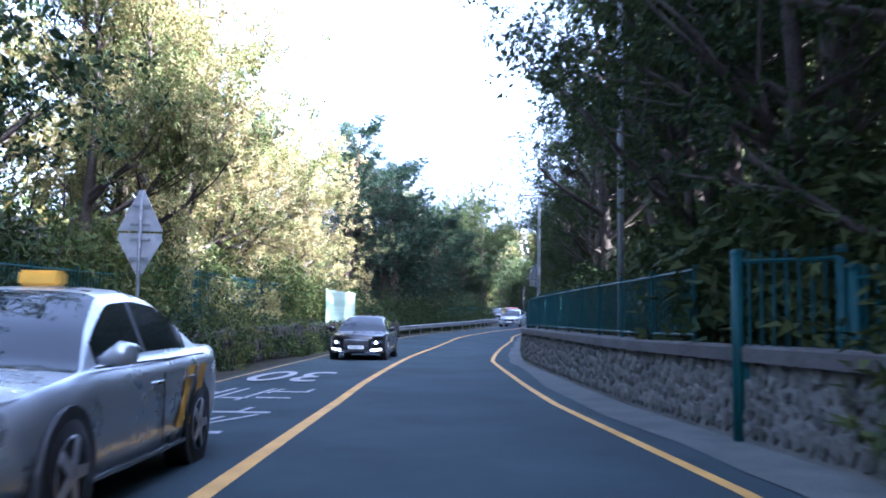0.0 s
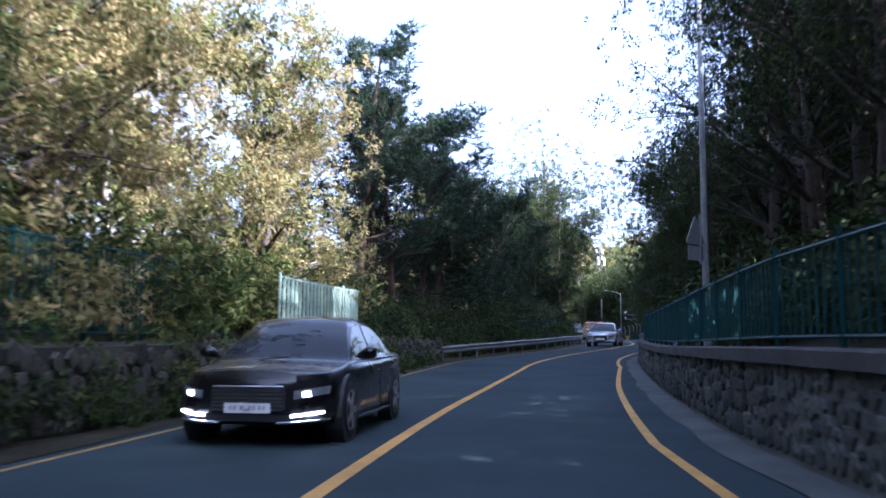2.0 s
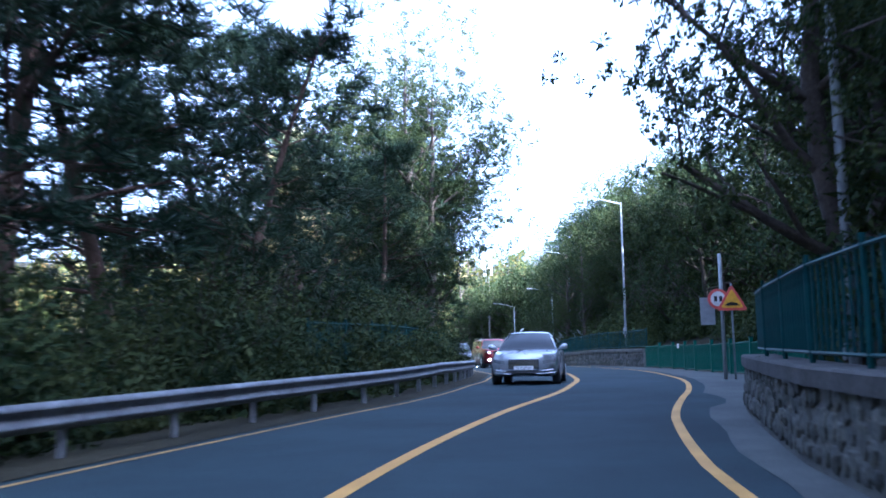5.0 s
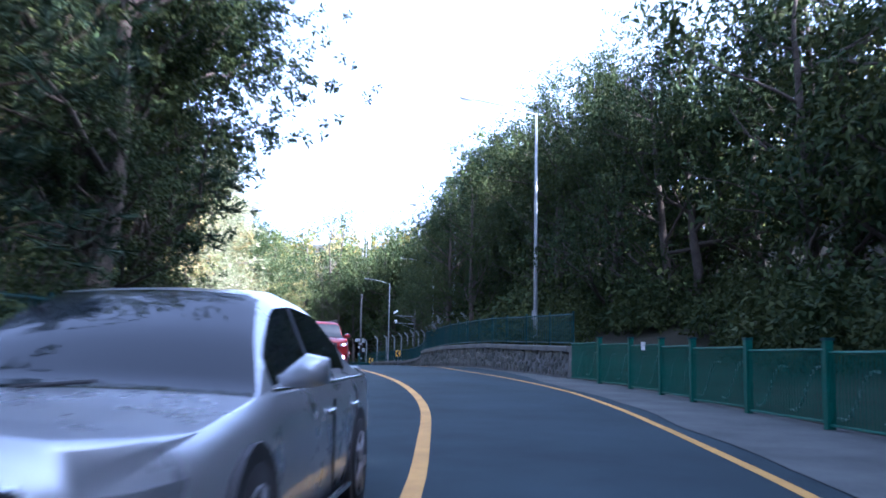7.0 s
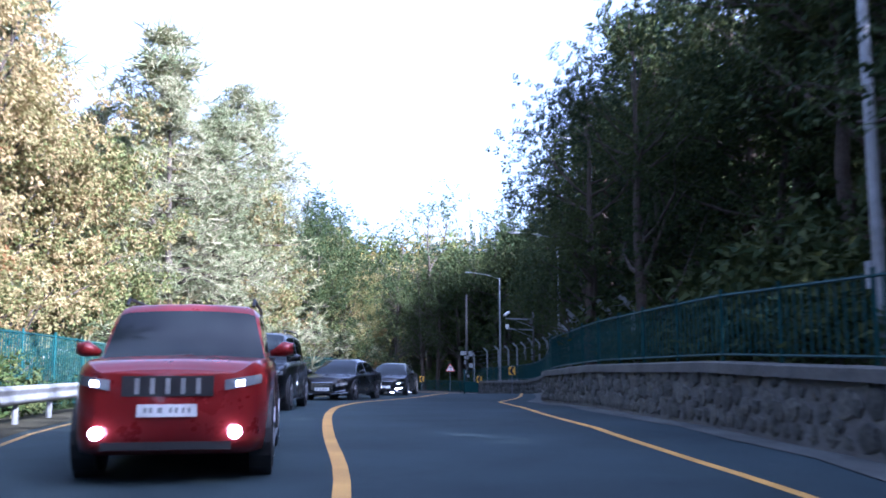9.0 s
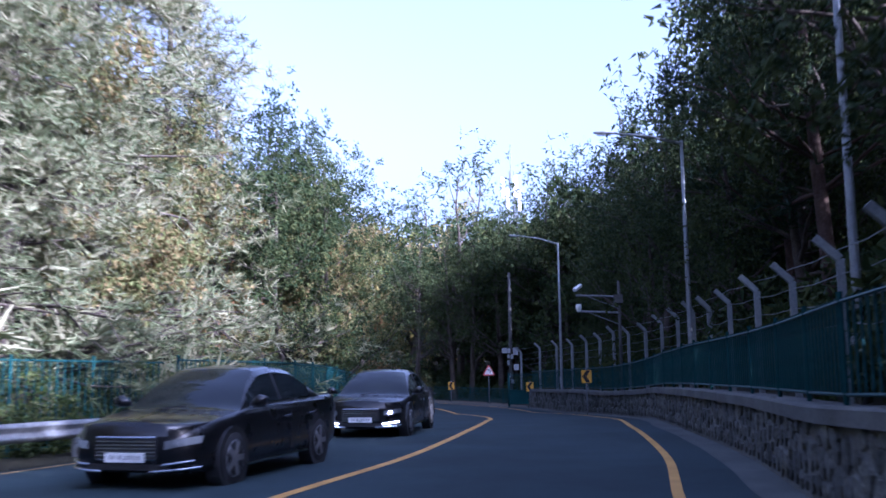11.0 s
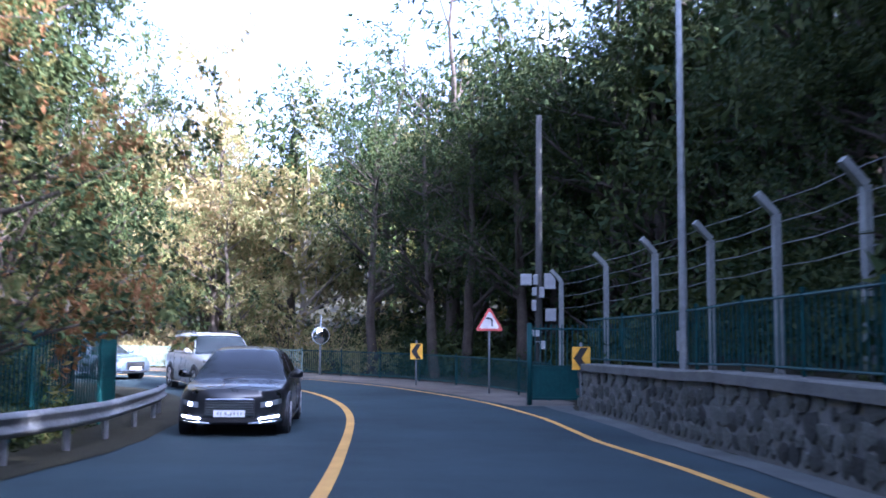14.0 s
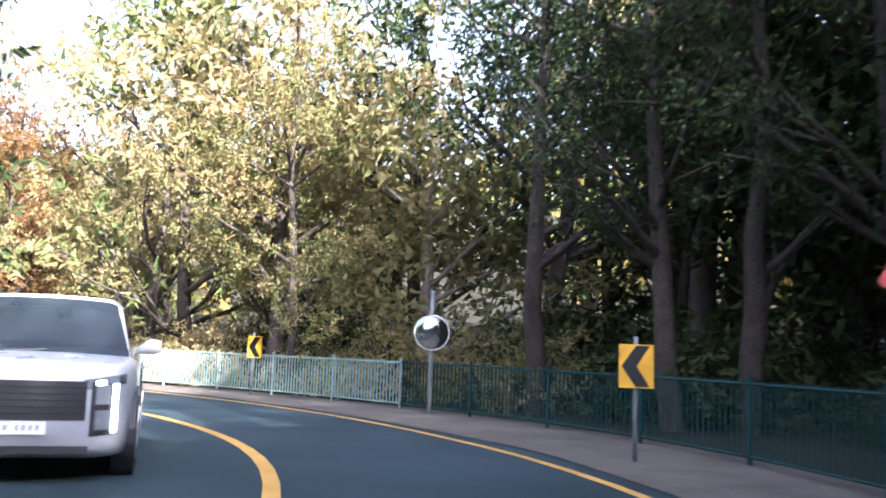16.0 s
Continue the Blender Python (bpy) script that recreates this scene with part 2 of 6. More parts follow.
def tube(bm, pts, radii, n=8, mat=0, caps=True):
    """A round tube along points with a radius at each."""
    rings, pts = [], [Vector(p) for p in pts]
    for i, p in enumerate(pts):
        d = (pts[min(i + 1, len(pts) - 1)] - pts[max(i - 1, 0)]).normalized()
        a = d.orthogonal().normalized() if abs(d.z) < 0.99 else Vector((1, 0, 0))
        if i and abs(d.z) < 0.99:
            a = (rings[-1][1] - d * rings[-1][1].dot(d)).normalized()
        elif abs(d.z) >= 0.99 and i:
            a = (rings[-1][1] - d * rings[-1][1].dot(d)).normalized()
        b = d.cross(a)
        r = radii[i] if isinstance(radii, (list, tuple)) else radii
        rings.append(([bm.verts.new(p + r * (math.cos(t) * a + math.sin(t) * b)) for t in (2 * math.pi * k / n for k in range(n))], a))
    for (r0, _), (r1, _) in zip(rings, rings[1:]):
        for k in range(n):
            bm.faces.new((r0[k], r0[(k + 1) % n], r1[(k + 1) % n], r1[k])).material_index = mat
    if caps:
        bm.faces.new(rings[0][0][::-1]).material_index = mat
        bm.faces.new(rings[-1][0]).material_index = mat


def slab(bm, outline, y0, y1, mat=0):
    """An upright plate: an outline of (x, z), thick from y0 to y1."""
    a = [bm.verts.new((x, y0, z)) for x, z in outline]
    b = [bm.verts.new((x, y1, z)) for x, z in outline]
    k = len(a)
    bm.faces.new(a).material_index = mat
    bm.faces.new(b[::-1]).material_index = mat
    for i in range(k):
        bm.faces.new((a[i], b[i], b[(i + 1) % k], a[(i + 1) % k])).material_index = mat


# ---- the road's line ----
def smooth_line(nodes, step=1.0):
    """Points about a step apart on a smooth curve through the nodes."""
    p = [Vector(q) for q in nodes]
    p = [2 * p[0] - p[1]] + p + [2 * p[-1] - p[-2]]
    out = []
    for a, b, c, d in zip(p, p[1:], p[2:], p[3:]):
        k = max(1, round((c - b).length / step))
        for i in range(k):
            t = i / k
            out.append(0.5 * (2 * b + (c - a) * t + (2 * a - 5 * b + 4 * c - d) * t * t + (3 * b - a - 3 * c + d) * t ** 3))
    return out + [p[-2]]


CENTRE = smooth_line([(-1.6, -60), (-1.65, -20), (-1.67, 0), (-1.68, 15), (-1.58, 22), (-1.22, 32), (-0.62, 41), (0.2, 50), (0.95, 56.5), (2.15, 62), (3.95, 68), (6.1, 74),
                      (7.7, 80), (8.65, 85), (9.45, 90), (9.93, 95), (10.12, 100), (9.95, 105), (9.4, 110), (8.95, 116), (8.95, 122), (9.4, 127), (10.83, 133), (12.15, 141),
                      (12.98, 148), (13.2, 154), (12.95, 159), (12.3, 165), (11.5, 171), (10.2, 176.05), (8.12, 180.4), (5.15, 183.85), (1.08, 186.8), (-5, 189.5), (-13, 191.5), (-30, 193), (-70, 190)])
CXY = np.array([(p.x, p.y) for p in CENTRE])
CDIR = np.gradient(CXY, axis=0)
CDIR /= np.linalg.norm(CDIR, axis=1)[:, None]
CRIGHT = np.stack([CDIR[:, 1], -CDIR[:, 0]], 1)
CARC = np.r_[0, np.cumsum(np.linalg.norm(np.diff(CXY, axis=0), axis=1))]
YKEY = np.where((CXY[:, 1] < 176), CXY[:, 1], 176 + np.maximum(0, CARC - CARC[np.argmax(CXY[:, 1] > 176)]))  # distance along, as y up to the bend

GY = (-60, 0, 15, 30, 42, 47, 53, 77, 88, 110, 118, 128, 134, 140, 146, 151, 156, 161, 166, 175, 186, 300)
GZ = (-0.2, 0, -0.05, 0.04, 0.13, 0.21, 0.34, 1.2, 1.38, 1.9, 1.88, 1.68, 1.6, 1.53, 1.41, 1.18, 0.98, 0.79, 0.6, 0.55, 0.55, 0.8)
RK = (-60, 0, 7, 15, 22, 31, 44, 55, 62, 67, 72, 79, 84, 95, 106, 116, 122, 131, 142, 153, 162, 170, 174, 178, 183, 200, 300)
RW = (4.0, 4.08, 3.98, 3.56, 3.34, 3.0, 3.22, 3.5, 2.98, 2.80, 2.78, 3.05, 3.3, 3.8, 3.85, 4.35, 4.45, 4.2, 4.0, 4.12, 4.22, 4.1, 3.85, 3.4, 3.2, 3.6, 3.6)
LK = (-60, 13, 31, 43, 51, 58, 64, 70, 84, 91, 98, 107, 116, 122, 127, 132, 137, 142, 146, 151, 156, 160, 164, 170, 176, 185, 300)
LW = (3.0, 3.0, 3.1, 3.25, 3.35, 3.3, 2.8, 2.5, 3.0, 3.15, 3.7, 4.0, 4.4, 4.7, 4.95, 4.9, 3.7, 3.2, 3.3, 3.5, 3.5, 3.2, 3.0, 3.15, 3.6, 4.2, 3.6)


def road_z(k):
    return float(np.interp(k, GY, GZ))


def r_off(k):
    return float(np.interp(k, RK, RW))


def l_off(k):
    return float(np.interp(k, LK, LW))


def index_at(k):
    return int(np.argmin(abs(YKEY - k)))


def beside(k, off, dz=0.0):
    """A place at distance k along the road (its y, up to the bend), off metres to the right of the centre line."""
    i = float(np.interp(k, YKEY, np.arange(len(YKEY))))
    j = min(int(i), len(CXY) - 2)
    t = i - j
    p, r = CXY[j] * (1 - t) + CXY[j + 1] * t, CRIGHT[j] * (1 - t) + CRIGHT[j + 1] * t
    return Vector((p[0] + r[0] * off, p[1] + r[1] * off, road_z(k) + dz))


def along(k):
    """The road's heading there, as a turn about z from +y."""
    d = CDIR[index_at(k)]
    return math.atan2(-d[0], d[1])


WALL_K1, WALL_K2 = (-12, 69.0), (101.7, 172.0)      # the two stretches of the stone wall beside the lane


def wall_off(k):
    """How far right of the centre line the wall or fence stands."""
    return r_off(k) + float(np.interp(k, (-60, 8, 15, 25, 35, 45, 55, 62, 66, 69, 73, 80, 85, 92, 101, 110, 125, 140, 150, 157, 165, 172, 174, 178, 183, 200, 300),
                                      (1.3, 1.25, 1.2, 1.1, 1.05, 1.0, 0.8, 0.88, 1.05, 1.1, 3.2, 3.3, 2.6, 2.0, 2.0, 1.8, 1.4, 1.1, 1.05, 1.05, 1.45, 1.45, 1.75, 2.3, 2.65, 1.9, 1.9)))


def wall_top(k):
    return float(np.interp(k, (-60, -12, 10, 30, 50, 60, 69, 71, 99, 101, 130, 157, 165, 172, 174, 300), (1.0, 1.0, 1.05, 1.12, 1.0, 0.9, 0.86, 0.2, 0.2, 1.02, 0.95, 0.97, 1.18, 1.1, 0.1, 0.1)))


def locate(x, y):
    """Nearest place on the road's line: distance along and signed offset (right is positive)."""
    d = CXY - (x, y)
    i = int(np.argmin((d * d).sum(1)))
    return float(YKEY[i]), float(-d[i] @ CRIGHT[i]), math.sqrt(float((d[i] ** 2).sum()))


def ground_z(x, y):
    k, off, far = locate(x, y)
    off = math.copysign(far, off)
    z = road_z(k)
    if off > 0:
        w = wall_off(k) + 0.55
        if off > w:
            rise = float(np.interp(k, (-60, 60, 75, 95, 110, 165, 180, 300), (0.36, 0.36, 0.30, 0.28, 0.34, 0.30, 0.06, 0.03)))
            z += (wall_top(k) - 0.1) * min(1, (off - w) / 1.3) + rise * min(max(0, off - w - 1), 60) + 0.18 * min(max(0, off - 26), 70)
        else:
            z -= 0.12
    else:
        w = l_off(k) + 1.35
        if -off > w:
            side = float(np.interp(k, (-60, 0, 50, 57, 63, 120, 150, 178, 190, 300), (0.4, 0.4, 0.3, 0.05, -0.45, -0.4, -0.3, -0.2, 0.05, 0.1)))
            bank = float(np.interp(k, (-60, 16, 22, 56, 60, 300), (0.5, 0.5, 1.1, 1.1, 0, 0)))
            z += side * min(max(0, -off - w - 1.0), 32) + bank * min(1, (-off - w) / 1.2)
        else:
            z -= 0.12
    z += 0.35 * noise.noise((x * 0.12, y * 0.12, 0)) * min(1, max(0, abs(off) - 8) / 8)
    hill = max(0.0, math.hypot(x - 10, y - 90) - 170)
    return z + min(hill * 0.16, 34)


# ---- ground and road ----
def graded(lo, hi, near_lo, near_hi, fine, coarse):
    a = list(np.arange(lo, near_lo, coarse)) + list(np.arange(near_lo, near_hi, fine)) + list(np.arange(near_hi, hi + coarse, coarse))
    return a


def make_ground():
    xs, ys = graded(-420, 440, -40, 60, 1.25, 20), graded(-240, 620, -30, 230, 1.25, 20)
    verts = [(x, y, ground_z(x, y)) for y in ys for x in xs]
    w = len(xs)
    faces = [(j * w + i, j * w + i + 1, (j + 1) * w + i + 1, (j + 1) * w + i) for j in range(len(ys) - 1) for i in range(w - 1)]
    me = bpy.data.meshes.new("ground")
    me.from_pydata(verts, [], faces)
    me.materials.append(M["soil"])
    me.polygons.foreach_set("use_smooth", [True] * len(faces))
    return tagged(new("ground", me), "dark forest soil with leaf litter sloping beside the road", "ground", kind="structure")


make_ground()


def strip(bm, ks, off_a, off_b, dz=0.0, mat=0):
    """A band along the road between two offsets, each a number or a function of the distance."""
    va = lambda f, k: f(k) if callable(f) else f
    rows = [(bm.verts.new(beside(k, va(off_a, k), dz)), bm.verts.new(beside(k, va(off_b, k), dz))) for k in ks]
    for (a, b), (c, d) in zip(rows, rows[1:]):
        bm.faces.new((a, b, d, c)).material_index = mat


KS = [k * 1.0 for k in range(-55, 262)]


def pave_off(k):
    """Where the asphalt ends and the pale strip along the wall begins."""
    return float(np.interp(k, (-60, 20, 26, 67, 73, 99, 106, 300), (r_off(k) + 0.4, r_off(k) + 0.4, wall_off(k) - 0.5, wall_off(k) - 0.5, r_off(k) + 0.35, r_off(k) + 0.35, wall_off(k) - 0.5, wall_off(k) - 0.5)))


bm = bmesh.new()
for a, b in ((-1.0, -0.5), (-0.5, 0.0), (0.0, 0.5), (0.5, 1.0)):
    strip(bm, KS, lambda k, a=a: (pave_off(k) + 0.3) * a if a > 0 else (l_off(k) + 0.35) * a, lambda k, b=b: (pave_off(k) + 0.3) * b if b > 0 else (l_off(k) + 0.35) * b)
bmesh.ops.remove_doubles(bm, verts=bm.verts, dist=0.001)
road = tagged(link("road", bm, M["asphalt"], smooth=True), "worn dark grey asphalt of a narrow winding hill road", "road", kind="structure")

bm = bmesh.new()
strip(bm, [k for k in KS if k <= 173], lambda k: pave_off(k) + 0.14 * noise.noise((k * 0.35, 0, 0)), lambda k: wall_off(k) + 0.3, 0.012)
tagged(link("pavement", bm, M["shoulder"]), "pale dusty concrete strip between the lane and the wall", "pavement", kind="structure")
bm = bmesh.new()
strip(bm, [k for k in KS if k >= 173], lambda k: r_off(k) + 0.35 + 0.2 * noise.noise((k * 0.3, 3, 0)), lambda k: wall_off(k) + 0.6, 0.012)
tagged(link("roadside_dirt", bm, M["dust"]), "dusty brown gravel between the bend and its fence", "ground", kind="structure")
bm = bmesh.new()
strip(bm, KS, lambda k: -l_off(k) - 1.6, lambda k: -l_off(k) - 0.2 + 0.1 * noise.noise((k * 0.4, 5, 0)), 0.012)
tagged(link("verge", bm, M["soil"]), "brown earth verge with dry leaves along the road", "verge", kind="structure")


def paint(name, label, off, width, mat, k0=-55, k1=261, parent=road):
    bm = bmesh.new()
    strip(bm, [k0 + i * 1.0 for i in range(int(k1 - k0) + 1)], lambda k: off(k) - width / 2, lambda k: off(k) + width / 2, 0.006)
    return part(name, bm, mat, parent, label)


paint("centre_line", "solid yellow centre line, slightly worn", lambda k: 0.0, 0.16, M["yellow"])
paint("edge_line", "solid yellow edge line beside the wall", r_off, 0.13, M["yellow"])
paint("edge_line", "thin dusty yellow edge line by the verge", lambda k: -l_off(k), 0.09, M["dusty_yellow"], -55, 157)


# ---- stone wall, fences and rails ----
def wall_run(name, k0, k1, label, cap):
    bm = bmesh.new()
    ks = np.arange(k0, k1 + 0.01, 0.5)
    prof = lambda k: [(wall_off(k) - 0.02, -0.1), (wall_off(k) + 0.06, wall_top(k) - 0.16), (wall_off(k) + 0.5, wall_top(k) - 0.16), (wall_off(k) + 0.5, -0.1)]
    rows = [[bm.verts.new(beside(k, o, z)) for o, z in prof(k)] for k in ks]
    for a, b in zip(rows, rows[1:]):
        for i in range(3):
            bm.faces.new((a[i], b[i], b[i + 1], a[i + 1]))
    bm.faces.new(rows[0])
    bm.faces.new(rows[-1][::-1])
    w = tagged(link(name, bm, M["mortar"]), label, "wall", kind="structure")
    bm = bmesh.new()
    rows = [[bm.verts.new(beside(k, wall_off(k) + o, wall_top(k) + z)) for o, z in ((-0.03, -0.16), (-0.03, -0.01), (0.0, 0.015), (0.5, 0.015), (0.52, -0.16))] for k in ks]
    for a, b in zip(rows, rows[1:]):
        for i in range(4):
            bm.faces.new((a[i], b[i], b[i + 1], a[i + 1]))
    bm.faces.new(rows[0])
    bm.faces.new(rows[-1][::-1])
    part("coping", bm, M[cap], w, "concrete coping")
    return w


# the south coping is a darker grey than the north one
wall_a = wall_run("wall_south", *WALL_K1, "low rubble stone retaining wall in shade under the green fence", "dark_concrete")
wall_b = wall_run("wall_north", *WALL_K2, "rubble stone retaining wall with grey concrete coping", "mortar")


BARS = {}


def bar_mesh(height, bar, mat):
    if (height, bar, mat) not in BARS:
        bm = bmesh.new()
        box(bm, -bar, bar, -bar, bar, 0.1, height)
        me = bpy.data.meshes.new("bar")
        bm.to_mesh(me)
        bm.free()
        me.materials.append(M[mat])
        BARS[height, bar, mat] = me
    return BARS[height, bar, mat]


def rail_fence(k0, k1, off, base, height, pitch=2.0, bars=0.2, mat="green", name="fence", label="dark green steel rail fence on the stone wall", group="fences", bar=0.012):
    """Panels of upright bars between posts; off and base are functions of the distance along."""
    n = max(1, round((k1 - k0) / pitch))
    for i in range(n):
        a, b = k0 + (k1 - k0) * i / n, k0 + (k1 - k0) * (i + 1) / n
        pa, pb = beside(a, off(a), base(a)), beside(b, off(b), base(b))
        f = empty(name, pa)
        d = pb - pa
        bm = bmesh.new()
        tube(bm, [(0, 0, -0.15), (0, 0, height + 0.06)], 0.032, 6)
        part("post", bm, M[mat], f)
        for z in (0.12, height - 0.04):
            bm = bmesh.new()
            tube(bm, [(0, 0, z), (d.x, d.y, d.z + z)], 0.02, 5)
            part("rail", bm, M[mat], f)
        m = int(d.length / bars)
        for j in range(1, m):
            ob = new("bar", bar_mesh(height, bar, mat))
            ob.parent = f
            ob.location = d * (j / m)
        tagged(f, label, "fence", group)


rail_fence(12.5, 69, lambda k: wall_off(k) + 0.25, wall_top, 1.05, group="fence on the first wall")
rail_fence(71.5, 79, lambda k: wall_off(k) + 0.25, lambda k: 0.05, 1.5, label="dark green steel fence standing back from the road", group="fence beside the gates")
rail_fence(101.9, 172, lambda k: wall_off(k) + 0.28, wall_top, 1.08, bars=0.18, group="fence on the second wall")
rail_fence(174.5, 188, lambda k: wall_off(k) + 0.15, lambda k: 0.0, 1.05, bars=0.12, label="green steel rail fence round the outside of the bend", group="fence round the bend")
# same fence in a paler colour, so it looks sunlit beyond the bend
rail_fence(188, 236, lambda k: wall_off(k) + 0.15, lambda k: 0.0, 1.05, bars=0.11, mat="green_faded_sunlit", bar=0.013, label="green steel rail fence round the outside of the bend", group="fence round the bend")


def guardrail(k0, k1, label, extra=0.75):
    """W-beam on posts."""
    g = empty("guardrail", beside(k0, -l_off(k0) - extra))
    inv = g.matrix_basis.inverted()
    n = max(2, int((k1 - k0) / 1.0))
    prof = ((0.0, 0.33), (-0.06, 0.39), (-0.06, 0.42), (0.0, 0.47), (0.0, 0.51), (-0.06, 0.56), (-0.06, 0.59), (0.0, 0.64))
    bm = bmesh.new()
    rows = []
    for i in range(n + 1):
        k = k0 + (k1 - k0) * i / n
        o = -l_off(k) - extra
        rows.append([bm.verts.new(inv @ beside(k, o - dx, z)) for dx, z in prof] + [bm.verts.new(inv @ beside(k, o - dx - 0.012, z)) for dx, z in prof[::-1]])
    for a, b in zip(rows, rows[1:]):
        for i in range(len(a)):
            bm.faces.new((a[i], b[i], b[(i + 1) % len(a)], a[(i + 1) % len(a)]))
    bm.faces.new(rows[0])
    bm.faces.new(rows[-1][::-1])
    part("beam", bm, M["galvanised"], g, "dull galvanised steel W-beam", True)
    for i in range(int((k1 - k0) / 2) + 1):
        k = min(k0 + 0.4 + 2 * i, k1 - 0.2)
        p = inv @ beside(k, -l_off(k) - extra - 0.1)
        bm = bmesh.new()
        tube(bm, [(p.x, p.y, p.z - 0.2), (p.x, p.y, p.z + 0.6)], 0.055, 8)
        part("post", bm, M["galvanised"], g)
    return tagged(g, label, "guardrail", "guardrails")


guardrail(9.5, 21, "short galvanised steel guardrail ending before the bank", 1.0)
guardrail(57.8, 171.8, "long galvanised steel guardrail along the valley side of the bend")


# ---- trees ----
def leaf_spray(rng, verts, faces, c, size, count, kite=False):
    """Pointed leaves round a twig's end: folded kites close by, slivers farther off."""
    for _ in range(count):
        d = Vector((rng.gauss(0, 1), rng.gauss(0, 1), rng.gauss(0, 1) - 0.25)).normalized()
        s = d.cross(Vector((rng.gauss(0, 1), rng.gauss(0, 1), rng.gauss(0, 1) + 0.5))).normalized()
        L, w = size * rng.uniform(0.7, 1.3), size * rng.uniform(0.2, 0.34)
        o = c + d * size * rng.uniform(0.1, 0.9)
        i = len(verts)
        if kite:
            n = d.cross(s) * L * 0.12
            verts += [o, o + d * L * 0.45 + s * w + n, o + d * L, o + d * L * 0.45 - s * w + n]
            faces.append((i, i + 1, i + 2, i + 3))
        else:
            verts += [o + s * w * rng.uniform(0.3, 1), o - s * w, o + d * L]
            faces.append((i, i + 1, i + 2))


def needle_spray(rng, verts, faces, c, size, count, out, width=0.035):
    """A tuft of long needles fanned round a twig."""
    for _ in range(count):
        d = (out * 0.7 + Vector((rng.gauss(0, 1), rng.gauss(0, 1), rng.gauss(0.15, 0.55)))).normalized()
        s = d.cross(Vector((rng.gauss(0, 1), rng.gauss(0, 1), rng.gauss(0, 1)))).normalized() * size * width * rng.uniform(0.7, 1.3)
        i = len(verts)
        e = c + d * size * rng.uniform(0.7, 1.2)
        verts += [c - s, c + s, e + s * 0.4, e - s * 0.4]
        faces.append((i, i + 1, i + 2, i + 3))


def grow(rng, bm, p, d, length, radius, depth, tips, spread=0.6, up=0.15, n=6, twigs=True):
    """One limb that bends, tapers and forks; its twig ends are gathered in tips."""
    pts, radii, q, steps = [p.copy()], [radius], p.copy(), 4 if depth else 2
    dd = d.copy()
    for i in range(steps):
        dd = (dd + Vector((rng.gauss(0, 0.13), rng.gauss(0, 0.13), rng.gauss(up * 0.4, 0.09)))).normalized()
        q = q + dd * length / steps
        pts.append(q.copy())
        radii.append(radius * (1 - 0.6 * (i + 1) / steps))
        if depth <= 1:
            tips.append((q.copy(), dd.copy()))
    if depth or twigs:
        tube(bm, pts, radii, (n if depth > 1 else 4) if depth else 3, caps=False)
    if depth > 0:
        for i in range(rng.choice((3, 3, 4))):
            j = rng.randint(1, steps)
            a = rng.uniform(0, 2 * math.pi)
            o = dd.orthogonal().normalized()
            side = (o * math.cos(a) + dd.cross(o) * math.sin(a)) * spread * rng.uniform(0.8, 1.4)
            nd = (dd + side + Vector((0, 0, up))).normalized()
            grow(rng, bm, pts[j], nd, length * rng.uniform(0.55, 0.78), radii[j] * 0.62, depth - 1, tips, spread, up, max(4, n - 1), twigs)
    else:
        tips.append((q.copy(), dd.copy()))


def mesh_of(name, verts, faces, mat):
    me = bpy.data.meshes.new(name)
    me.from_pydata([tuple(v) for v in verts], [], faces)
    me.materials.append(mat)
    return me


def broad_tree(seed, height, bare, leaf, bark, name="broadleaf_tree", size=0.125, per=22, lean=0.05, width=1.0, fork=6, light=False):
    """Broadleaf tree: trunk with forking limbs and many single leaves."""
    rng = random.Random(seed)
    t = empty(name)
    bm, tips = bmesh.new(), []
    top = height * 0.72
    pts, radii, q = [Vector((0, 0, -0.6))], [height * 0.02], Vector((0, 0, -0.6))
    dx, dy = rng.gauss(0, lean), rng.gauss(0, lean)
    for i in range(7):
        q = q + Vector((dx + rng.gauss(0, 0.05), dy + rng.gauss(0, 0.05), 1)) * (top + 0.6) / 7
        pts.append(q.copy())
        radii.append(height * 0.018 * (1 - 0.11 * i))
    tube(bm, pts, radii, 8, caps=False)
    for i in range(fork * 2):
        j = rng.uniform(max(bare, 0.12), 1) * 7
        a, b = int(min(j, 6)), min(j, 7) - int(min(j, 6))
        p = pts[a].lerp(pts[a + 1], b)
        ang = i * 2.4 + rng.uniform(-0.4, 0.4)
        d = Vector((math.cos(ang) * width, math.sin(ang) * width, rng.uniform(0.25, 0.9))).normalized()
        grow(rng, bm, p, d, height * rng.uniform(0.17, 0.27) * (1.15 - 0.4 * p.z / height), radii[a] * 0.5, 2, tips, 0.65, 0.14, 5, False)
    grow(rng, bm, pts[-1], Vector((dx, dy, 1)).normalized(), height * 0.24, radii[-1], 2, tips, 0.6, 0.2, 5, False)
    part("trunk", bm, bark, t, smooth=True)
    verts, faces = [], []
    for c, d in tips:
        for _ in range(1 if light else 2):
            leaf_spray(rng, verts, faces, c + Vector((rng.gauss(0, 0.26), rng.gauss(0, 0.26), rng.gauss(0, 0.2))), size * (2.3 if light else 1), 6 if light else per // 2, not light)
    ob = new("crown", mesh_of("crown", verts, faces, leaf))
    ob.parent = t
    return t


